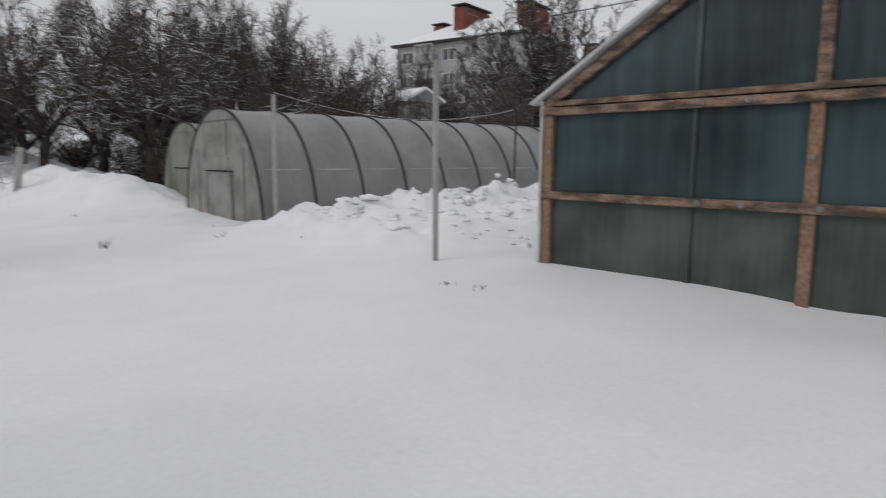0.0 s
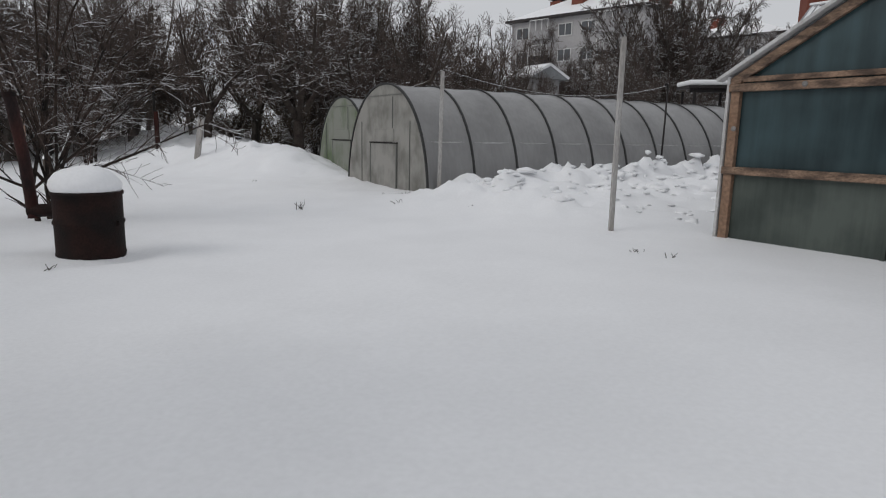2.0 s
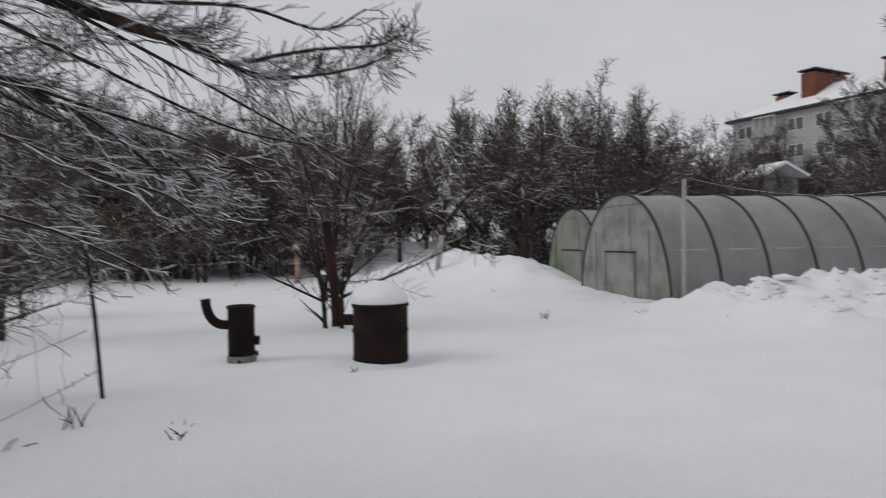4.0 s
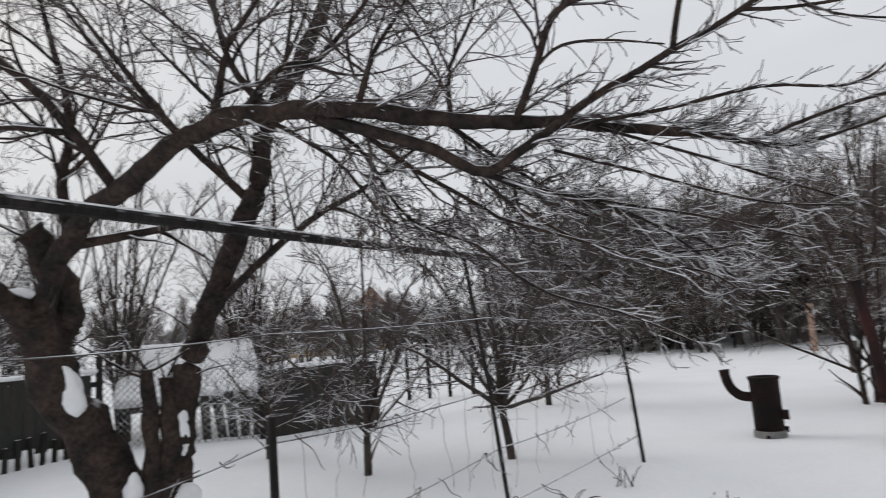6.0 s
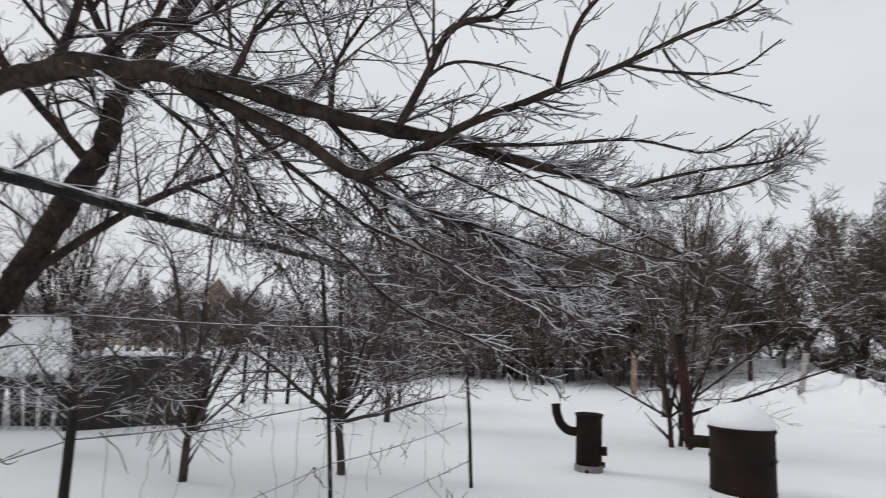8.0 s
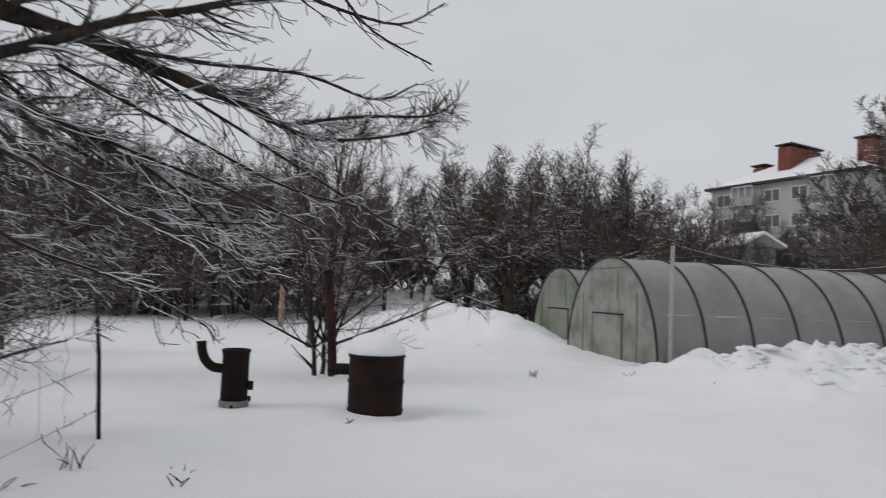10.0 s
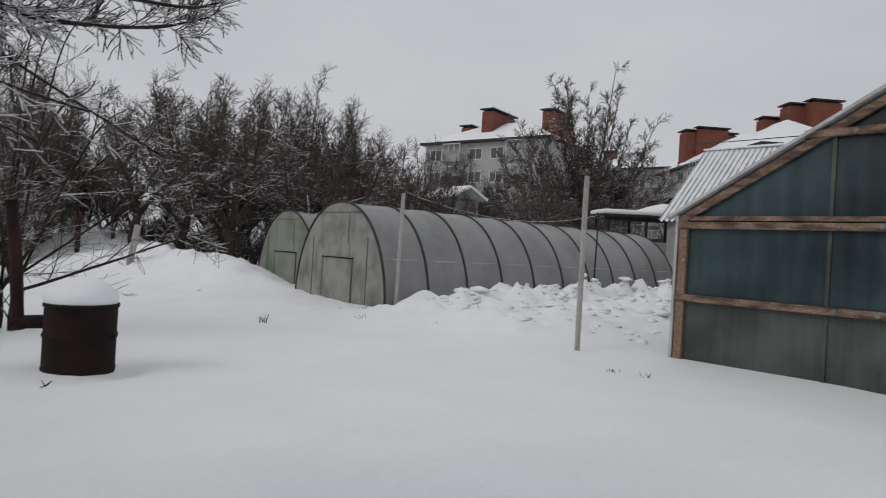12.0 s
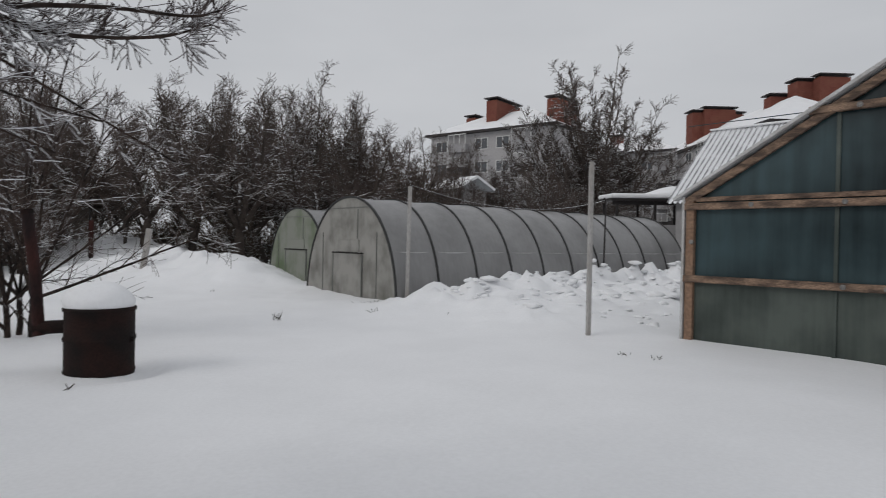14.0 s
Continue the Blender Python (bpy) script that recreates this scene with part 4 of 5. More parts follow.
def wild_stems(seed):
    """One to three crooked trunks that fork low into spreading limbs."""
    rg = random.Random(seed)
    out = []
    for trunk in range(1 + seed % 3):
        a = rg.uniform(0, 6.28)
        foot = (0.25 * trunk * math.cos(a), 0.25 * trunk * math.sin(a))
        fork = (foot[0] + rg.uniform(-0.4, 0.4), foot[1] + rg.uniform(-0.4, 0.4), rg.uniform(1.0, 1.9))
        out.append(([(*foot, -0.3), ((foot[0] + fork[0]) / 2 + 0.08, (foot[1] + fork[1]) / 2, fork[2] * 0.5), fork], (0.13, 0.085), 4, 0.9))
        for k in range(6 - seed % 3):
            b = k * 1.9 + rg.uniform(-0.5, 0.5)
            s, h = rg.uniform(0.5, 2.5), rg.uniform(3.6, 6.3)
            cb, sb = math.cos(b), math.sin(b)
            out.append(([fork, (fork[0] + s * 0.5 * cb, fork[1] + s * 0.5 * sb, fork[2] + (h - fork[2]) * 0.3), (fork[0] + s * 0.85 * cb + rg.uniform(-0.2, 0.2), fork[1] + s * 0.85 * sb, fork[2] + (h - fork[2]) * 0.68),
                         (fork[0] + s * cb, fork[1] + s * sb, h)], (0.065, 0.012), 1, 0.1, 11))
    return out


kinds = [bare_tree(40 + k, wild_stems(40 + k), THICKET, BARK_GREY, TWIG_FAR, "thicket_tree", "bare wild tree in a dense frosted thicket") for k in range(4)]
spots = []
rng = random.Random(5)
for k in range(80):
    a = radians(-4 + (k * 0.618034 % 1.0) * 88)      # from north over to west
    d = rng.uniform(21, 27) if k % 3 else rng.uniform(27, 40)
    spots.append((-d * math.sin(a), d * math.cos(a)))
count = 0
for x, y in spots:
    v = Vector((x, y, 0)) - GH
    if v.dot(AX) > -1.5 and -8.5 < v.dot(ACR) < 3 and v.dot(AX) < 16:
        continue
    far_left = math.degrees(math.atan2(-x, y)) > 55
    bearing = math.degrees(math.atan2(-x, y))
    s = rng.uniform(0.85, 1.1) * (1.14 if 8 < bearing < 18 else 0.42 if far_left else 0.48 if 19.5 < bearing < 27.5 else 0.8 if bearing < 9 else 1.0) * math.hypot(x, y) / 27
    if count < 4:
        place(kinds[count], x, y, rng.uniform(0, 360), s)
    else:
        o = copy_thing(kinds[count % 4], pose(x, y, lay(x, y), 0, 0, rng.uniform(0, 360)))
        o.scale = (s, s, s * rng.uniform(0.85, 1.1))
    count += 1
for x, y, s in ((-3.0, 24, 1.0), (-0.2, 27, 0.95), (2.6, 30.0, 0.62), (6.0, 29, 0.8), (9.0, 34, 0.8), (13, 37, 0.85), (17, 38, 0.8), (-1.0, 33, 1.0), (5, 38, 0.9), (20, 40, 0.8),
                (2.7, 30.8, 0.42), (4.6, 31.6, 0.4), (5.4, 41, 0.85), (7.4, 43, 0.9), (9.6, 45, 0.85)):
    o = copy_thing(kinds[count % 4], pose(x, y, lay(x, y), 0, 0, count * 71))
    o.scale = (s, s, s)
    count += 1


# brown undergrowth along the foot of the thicket
BRUSH = dict(seg=(4, 3, 2, 1), bend=0.25, up=(0.0, 0.03, 0.0, 0.0), tip=0.008, thin=0.02, levels=3, kids=(6, 9, 6, 4), first=0.02,
             angle=(0.4, 1.2), short=(0.4, 0.7), least=0.2, reach=1.5)
brush = [bare_tree(90 + k, stems_of(90 + k, 11, 2.0, 1.7, 0.028), BRUSH, BARK, TWIG_BROWN, "wild_bush", "tangled brown leafless bush in snow") for k in range(2)]
rng = random.Random(15)
for k in range(46):
    bearing = radians(3 + 56 * ((k * 0.618034) % 1))
    d = rng.uniform(20.5, 24.5)
    x, y = -d * math.sin(bearing), d * math.cos(bearing)
    s = rng.uniform(0.7, 1.3)
    if 17 < math.degrees(bearing) < 28:
        x, y, s = x * 1.25, y * 1.25, s * 0.8
    if k < 2:
        place(brush[k], x, y, k * 40, s)
    else:
        o = copy_thing(brush[k % 2], pose(x, y, lay(x, y), 0, 0, k * 67))
        o.scale = (s, s, s)


# the tall tree before the flats
crown_stems = [([(0, 0, -0.3), (0.05, 0, 1.2), (-0.1, 0.05, 2.2)], (0.25, 0.17), 4, 0.9),
               ([(-0.1, 0.05, 2.1), (-0.4, 0.1, 4.6), (-1.1, 0.0, 7.8), (-1.8, 0.1, 11.0)], (0.15, 0.02), 1, 0.15, 26)]
rng = random.Random(63)
for k in range(46):
    lean = radians(-76 + 136 * ((k * 0.618034) % 1.0))       # from the wide low left round to the right
    z0 = 1.5 + 3.2 * (1 - abs(lean) / 1.4) * rng.random()
    ln = (9.0 - 2.6 * abs(lean + 0.15) ** 1.2) * rng.uniform(0.75, 1.03) - (z0 - 1.5) * 0.85
    d = rng.uniform(-0.5, 0.5) * ln
    bow = lean * 0.72
    p = Vector((-0.1 - 0.11 * (z0 - 1.5), 0.05, z0))
    mid = p + Vector((ln * 0.55 * math.sin(lean), d * 0.55, ln * 0.55 * math.cos(lean)))
    crown_stems.append(([p, p.lerp(mid, 0.5), mid, mid + Vector((ln * 0.5 * math.sin(bow), d * 0.4, ln * 0.5 * math.cos(bow)))], (0.085, 0.016), 1, 0.12, 19))
tall = place(bare_tree(61, crown_stems, dict(CROWN, reach=2.1, tip=0.0125, arc=0.08, bend=0.08, levels=4, kids=(11, 9, 6, 3), seg=(5, 4, 3, 2), angle=(0.3, 0.95), least=0.3, up=(0.03, 0.03, 0.03, 0.03)), BARK_GREY, TWIG_FAR, "tall_tree", "tall spreading leafless tree before grey flats"), 10.1, 35.0)


# ---- trellis by the path ----
def trellis_post(a, b, r, label):
    ob = thing("trellis_post", a[0], a[1], 0, 0, label, "post", "trellis posts")
    q = (b[0] - a[0], b[1] - a[1], b[2])
    raw("shaft", tube([(0, 0, -0.2), (q[0] * 0.5 + 0.005, q[1] * 0.5, q[2] * 0.5), q], [r, r * 0.97, r * 0.95], 9), DARKPOST, ob, smooth=True)


POSTS = [((-3.13, 3.06), (-3.2, 2.98, 1.15), 0.013), ((-2.9, 1.87), (-2.99, 1.72, 1.5), 0.013), ((-2.62, 0.5), (-2.6, 0.49, 0.72), 0.021), ((-2.14, -0.42), (-2.22, -0.63, 1.64), 0.016)]
for a, b, r in POSTS:
    trellis_post(a, b, r, "thin dark weathered trellis post stuck in snow")
bar = thing("trellis_bar", -2.19, -0.72, 1.66, 0, "long dark wooden trellis bar rimmed with ice", "bar")
V1 = Vector((-2.37, 3.86, -0.01))
raw("beam", tube([(0, 0, 0), tuple(V1 * 0.5 + Vector((0, 0, -0.015))), tuple(V1)], [0.029, 0.026, 0.022], 6), DARKPOST, bar)
raw("ice_rim", tube([(0, 0, 0.026), tuple(V1 * 0.5 + Vector((0, 0, 0.01))), tuple(V1 + Vector((0, 0, 0.02)))], [0.011, 0.010, 0.008], 6), SNOW, bar, "thin white rim of ice")
rng = random.Random(8)
for k in range(46):
    p = V1 * rng.random() + Vector((0, 0, -0.03))
    raw("icicle", tube([p, p + Vector((0, 0, -rng.uniform(0.01, 0.03)))], [0.004, 0.001], 4), ASH, bar)


def wire(pts, sag, r=0.004, vines=0, seed=1):
    ob = thing("trellis_wire", 0, 0, 0, 0, "iced wire strung between trellis posts", "wire", "trellis wires")
    line = []
    for a, b in zip(pts, pts[1:]):
        a, b = Vector(a), Vector(b)
        for i in range(12):
            u = i / 12
            line.append(a.lerp(b, u) + Vector((0, 0, -sag * 4 * u * (1 - u))))
    line.append(Vector(pts[-1]))
    raw("strand", tube(line, [r] * len(line), 5), WIRE, ob)
    rg = random.Random(seed)
    vf = ([], [])
    for k in range(vines):
        p = line[rg.randrange(len(line))]
        q = [p + Vector((0, 0, 0.02))]
        d = Vector((rg.uniform(-0.5, 0.5), rg.uniform(-0.5, 0.5), -0.6))
        for i in range(5):
            d = (d + Vector((rg.uniform(-1, 1), rg.uniform(-1, 1), rg.uniform(-0.9, 0.7))) * 0.55).normalized()
            q.append(q[-1] + d * rg.uniform(0.015, 0.055))
        tube(smooth_line(q, 14), [0.0028 - 0.0001 * i for i in range(14)], 4, vf)
    if vines:
        raw("dry_vine", vf, VINE, ob, "dry brown vine tendrils")


wire([(-2.18, -0.52, 1.06), (-2.61, 0.49, 1.10), (-2.94, 1.82, 1.12), (-3.17, 3.0, 1.05)], 0.012, vines=14, seed=2)
wire([(-2.16, -0.46, 0.45), (-2.61, 0.49, 0.60), (-2.94, 1.82, 0.69)], 0.02, vines=18, seed=3)
wire([(-2.61, 0.49, 0.10), (-2.94, 1.84, 0.355), (-3.19, 2.98, 0.51)], 0.02, vines=22, seed=4)
wire([(-2.94, 1.83, 0.03), (-3.16, 3.03, 0.25)], 0.01, vines=10, seed=5)


# loose strings tied between the wires
net = thing("garden_netting", 0, 0, 0, 0, "loose ragged strings of garden netting on wires", "netting")
rng = random.Random(19)
for k in range(13):
    u = 0.05 + 0.9 * k / 12
    a, b = Vector((-2.62, 0.5, 0)).lerp(Vector((-3.14, 3.05, 0)), u), rng.uniform(-0.04, 0.04)
    top, low = rng.uniform(0.62, 1.05), rng.uniform(0.05, 0.3)
    pts = [Vector((a.x + rng.uniform(-0.012, 0.012), a.y + b * i / 4 + rng.uniform(-0.012, 0.012), top + (low - top) * i / 9)) for i in range(10)]
    raw("string", tube(smooth_line(pts, 24), [0.0011] * 24, 4), VINE, net)


# ---- fences and low sheds beyond the tree ----
def board_fence(a, b, h, label, pickets=False):
    """Upright dark boards between rails, with a ridge of snow on the top rail."""
    a, b = Vector(a), Vector(b)
    ln = (b - a).length
    ob = thing("board_fence", a.x, a.y, lay(a.x, a.y), math.degrees(math.atan2(b.y - a.y, b.x - a.x)), label, "fence")
    rg = random.Random(int(ln * 100))
    n = int(ln / 0.13)
    for k in range(n):
        hh = h * rg.uniform(0.97, 1.02)
        foot = h * rg.uniform(0.12, 0.2) if pickets else -0.1
        part("board", box(0.127, 0.022, hh - foot, (0.065 + k * 0.13, rg.uniform(-0.004, 0.004), (hh + foot) / 2), (0, rg.uniform(-0.8, 0.8), 0)), FENCE, ob)
        if pickets:
            ph = rg.uniform(0.22, 0.32)
            part("picket", box(0.05, 0.03, ph + 0.1, (0.065 + k * 0.13, -0.035, ph / 2 - 0.05), (0, rg.uniform(-5, 5), 0), bevel=0.008), DARKPOST, ob)
    for z in (h * 0.25, h * 0.85):
        part("rail", box(ln, 0.04, 0.06, (ln / 2, 0.035, z)), DARKPOST, ob)
    part("snow_ridge", box(ln, 0.07, 0.05, (ln / 2, 0.01, h + 0.02), bevel=0.02), SNOW, ob, "ridge of snow along the top")


board_fence((-6.0, -2.6, 0), (-7.9, -0.7, 0), 0.88, "low dark board fence with snow at its foot", True)
board_fence((-7.3, 1.1, 0), (-7.75, 2.6, 0), 0.78, "low dark compost fence topped with snow")


def mesh_fence(a, b, h, label="rusty diamond-mesh wire fence before a snowy yard"):
    """Diamond wire netting between two posts."""
    a, b = Vector(a), Vector(b)
    ln = (b - a).length
    ob = thing("mesh_fence", a.x, a.y, lay(a.x, a.y), math.degrees(math.atan2(b.y - a.y, b.x - a.x)), label, "fence")
    vf = ([], [])
    n = int((ln + h) / 0.075)
    for k in range(n):
        x = k * 0.075
        lo, hi = max(0.0, x - ln), min(h, x)
        tube([(x - lo, 0, lo), (x - hi, 0, hi)], [0.0035, 0.0035], 3, vf)
        tube([(ln - x + lo, 0.004, lo), (ln - x + hi, 0.004, hi)], [0.0035, 0.0035], 3, vf)
    raw("netting", vf, WIRE, ob)
    for x in (0.0, ln):
        part("post", box(0.06, 0.06, h + 0.35, (x, 0, h / 2 - 0.05), bevel=0.008), DARKPOST, ob)


mesh_fence((-7.9, -0.68, 0), (-7.32, 1.05, 0), 0.95)
for a, b in (((-8.9, 17.9, 0), (-11.3, 16.9, 0)), ((-11.36, 16.87, 0), (-13.8, 15.8, 0))):
    mesh_fence(a, b, 1.5, "rusty brown diamond-mesh fence along the frosted thicket")


def stakes():
    ob = thing("stake_pile", -7.75, 0.85, lay(-7.75, 0.85), 75, "leaning row of short dark stakes under snow", "stakes")
    rg = random.Random(3)
    for k in range(6):
        part("stake", box(0.1, 0.05, 0.62, (k * 0.15 - 0.4, rg.uniform(-0.05, 0.05), 0.24), (rg.uniform(-8, 8), rg.uniform(-9, 9), 0), bevel=0.008), FENCE, ob)
    part("snow_ridge", box(0.95, 0.14, 0.08, (-0.03, 0, 0.55), bevel=0.03), SNOW, ob)


stakes()


def lean_to():
    ob = thing("lean_to", -8.75, 0.32, lay(-8.75, 0.32), 90, "low lean-to roof buried under white snow", "shed")
    part("roof_board", box(1.7, 1.6, 0.04, (0, 0, 0.72), (24, 0, 0)), FENCE, ob)
    sheet = box(1.74, 1.64, 0.14, (0, -0.02, 0.81), (24, 0, 0), bevel=0.06)
    for v in sheet.verts:
        v.co.z += 0.05 * noise.noise(v.co * 2.3)
    part("snow_sheet", sheet, SNOW, ob, smooth=False)
    for x in (-0.78, 0.78):
        part("post", box(0.07, 0.07, 1.1, (x, 0.62, 0.42), bevel=0.006), DARKPOST, ob)
        part("post", box(0.07, 0.07, 0.6, (x, -0.6, 0.14), bevel=0.006), DARKPOST, ob)


lean_to()


def rack():
    ob = thing("garden_rack", -9.5, 4.3, lay(-9.5, 4.3), 70, "grey wooden garden rack with upright posts", "rack")
    for x in (-0.6, -0.25, 0.1, 0.5):
        part("post", box(0.06, 0.06, 1.1, (x, 0, 0.5), (0, 2 * x, 0), bevel=0.006), DARKPOST, ob)
    for z in (0.2, 0.36, 0.52, 0.68, 0.84, 1.0):
        part("rail", box(1.3, 0.012, 0.012, (0, -0.04, z), bevel=0.004), DARKPOST, ob)


rack()


def wooden_post(x, y, h, w, lean, mat, label):
    ob = thing("garden_post", x, y, lay(x, y), 0, label, "post")
    part("shaft", box(w, w * 0.7, h + 0.2, (lean / 2, 0, h / 2 - 0.1), (0, math.degrees(math.atan2(lean, h)), 0), bevel=w * 0.12), mat, ob)


wooden_post(-5.8, 14.0, 0.85, 0.12, 0.13, STEEL, "leaning pale concrete post in a snow mound")
wooden_post(-8.8, 17.8, 1.0, 0.11, 0.0, RUST_RED, "short reddish brown wooden post in snow")


wooden_post(-10.1, 14.3, 1.15, 0.13, 0.02, TAN, "weathered orange-brown wooden post by the thicket")


def tree_stump(x, y, h, r):
    ob = thing("tree_stump", x, y, lay(x, y), 20, "pale cut tree stump with snow clinging to it", "stump")
    pts = [(0, 0, -0.1), (0.01, 0.0, h * 0.5), (0.0, 0.02, h)]
    raw("trunk", tube(smooth_line(pts, 7), [r * 1.2, r * 1.05, r, r * 0.97, r * 0.96, r * 0.95, r * 0.93], 12), BARK_GREY, ob, smooth=True)
    bm = lathe([(r * 0.9, h - 0.01), (r * 0.92, h + 0.02), (r * 0.6, h + 0.05), (0, h + 0.06)], 14)
    part("snow_cap", bm, SNOW, ob, "small cap of snow", smooth=True)


def fallen_log(x, y, turn):
    ob = thing("fallen_log", x, y, lay(x, y), turn, "forked fallen log under thick snow by the thicket", "log")
    raw("trunk", tube(smooth_line([(-1.6, 0, 0.2), (0, 0.05, 0.7), (1.5, 0, 1.3)], 9), [0.13] * 5 + [0.1] * 4, 10), BARK, ob, smooth=True)
    raw("branch", tube(smooth_line([(-0.2, 0.05, 0.62), (0.5, -0.3, 0.65), (1.3, -0.5, 0.6)], 7), [0.09] * 4 + [0.06] * 3, 8), BARK, ob, smooth=True)
    raw("snow", tube(smooth_line([(-1.5, 0, 0.33), (0, 0.05, 0.83), (1.5, 0, 1.42)], 9), [0.09, 0.12, 0.13, 0.13, 0.12, 0.11, 0.1, 0.09, 0.06], 10), SNOW, ob, "thick snow along the top", smooth=True)


tree_stump(-6.2, 9.9, 0.5, 0.075)
fallen_log(-17.2, 19.6, 35)


# ---- sheds behind the greenhouses ----
def slate_shed():
    turn = math.degrees(math.atan2(-0.755, 0.655))
    ob = thing("slate_shed", 6.95, 17.45, 0, turn, "shed with a wavy grey slate roof dusted with snow", "shed")
    L, S, Z0, Z1 = 9.0, 2.75, 2.25, 4.6
    # local: x along the eave, y up the slope
    V, Fc = [], []
    n = int(L / 0.15) * 8
    for j in range(7):
        t = j / 6
        for i in range(n + 1):
            x = L * i / n
            V.append((x, S * t, Z0 + (Z1 - Z0) * t + 0.028 * math.sin(2 * math.pi * x / 0.15)))
    m = n + 1
    for j in range(6):
        for i in range(n):
            Fc.append((j * m + i, j * m + i + 1, (j + 1) * m + i + 1, (j + 1) * m + i))
    roof = raw("roof", (V, Fc), RIBBED, ob, "corrugated grey slate under thin snow", smooth=True)
    part("ridge_cap", box(L, 0.22, 0.06, (L / 2, S + 0.02, Z1 + 0.04), bevel=0.015), SNOW, roof)
    part("back_roof", box(L, 3.4, 0.05, (L / 2, S + 1.4, (Z0 + Z1) / 2), (-37.5, 0, 0)), SLATE, ob)
    part("wall", box(L - 0.3, 0.12, Z0 + 0.2, (L / 2, 0.35, Z0 / 2)), CONCRETE, ob)
    part("wall", box(L - 0.3, 0.12, Z0 + 0.2, (L / 2, 2 * S - 0.35, Z0 / 2)), CONCRETE, ob)
    for x in (0.15, L - 0.15):
        bm = bmesh.new()
        vs = [bm.verts.new(v) for v in ((x, 0.35, 0), (x, 2 * S - 0.35, 0), (x, 2 * S - 0.35, Z0 + 0.22), (x, S, Z1 - 0.08), (x, 0.35, Z0 + 0.22))]
        bm.faces.new(vs)
        ext = bmesh.ops.extrude_face_region(bm, geom=bm.faces[:])
        bmesh.ops.translate(bm, vec=(0.1, 0, 0), verts=[v for v in ext["geom"] if isinstance(v, bmesh.types.BMVert)])
        part("gable", bm, CONCRETE, ob)


def canopy():
    ob = thing("canopy", 8.6, 21.5, 0, -8, "open canopy on thin posts under a sheet of snow", "canopy")
    part("roof_deck", box(4.2, 3.0, 0.08, (0, 0, 2.62), (3, 0, 0)), METALCAP, ob)
    part("snow_sheet", box(4.2, 3.0, 0.16, (0, 0, 2.74), (3, 0, 0), bevel=0.06), SNOW, ob)
    part("snow_heap", lathe([(1.15, 2.75), (0.9, 2.88), (0.5, 3.02), (0.2, 3.1), (0, 3.12)], 18), SNOW, ob, smooth=True).location.x = 0.2
    for x in (-1.9, -0.7, 0.6, 1.8):
        for y in (-1.35, 1.35):
            part("post", box(0.08, 0.08, 2.6, (x, y, 1.3)), METALCAP, ob)
    part("beam", box(4.1, 0.06, 0.14, (0, -1.35, 2.45)), METALCAP, ob)


slate_shed()
canopy()


def garden_wall():
    ob = thing("block_wall", 8.0, 19.9, 0, -15, "grey block wall behind the greenhouses", "wall")
    for k in range(6):
        for j in range(6):
            part("block", box(0.58, 0.2, 0.28, (k * 0.6 + (0.15 if j % 2 else 0), 0, 0.14 + j * 0.29), bevel=0.01), CONCRETE, ob)


garden_wall()


# ---- flats and houses in the distance ----
def hip_roof(x0, x1, y0, y1, z, rise, along_x):
    bm = bmesh.new()
    o = 0.6
    c = [bm.verts.new(p) for p in ((x0 - o, y0 - o, z), (x1 + o, y0 - o, z), (x1 + o, y1 + o, z), (x0 - o, y1 + o, z))]
    if along_x:
        k = (y1 - y0) / 2
        r = [bm.verts.new((x0 + k, (y0 + y1) / 2, z + rise)), bm.verts.new((x1 - k, (y0 + y1) / 2, z + rise))]
        fs = [(c[0], c[1], r[1], r[0]), (c[1], c[2], r[1]), (c[2], c[3], r[0], r[1]), (c[3], c[0], r[0])]
    else:
        k = (x1 - x0) / 2
        r = [bm.verts.new(((x0 + x1) / 2, y0 + k, z + rise)), bm.verts.new(((x0 + x1) / 2, y1 - k, z + rise))]
        fs = [(c[0], c[1], r[0]), (c[1], c[2], r[1], r[0]), (c[2], c[3], r[1]), (c[3], c[0], r[0], r[1])]
    for f in fs:
        bm.faces.new(f)
    bm.faces.new(c[::-1])
    return bm


def flats_window(parent, m):
    w = part("window", box(2.0, 0.12, 1.5), WHITEFRAME, parent)
    w.matrix_basis = m
    for dx in (-0.42, 0.42):
        part("pane", box(0.8, 0.1, 1.3, (dx * 1.1, -0.03, 0)), GLASS, w)
    return w


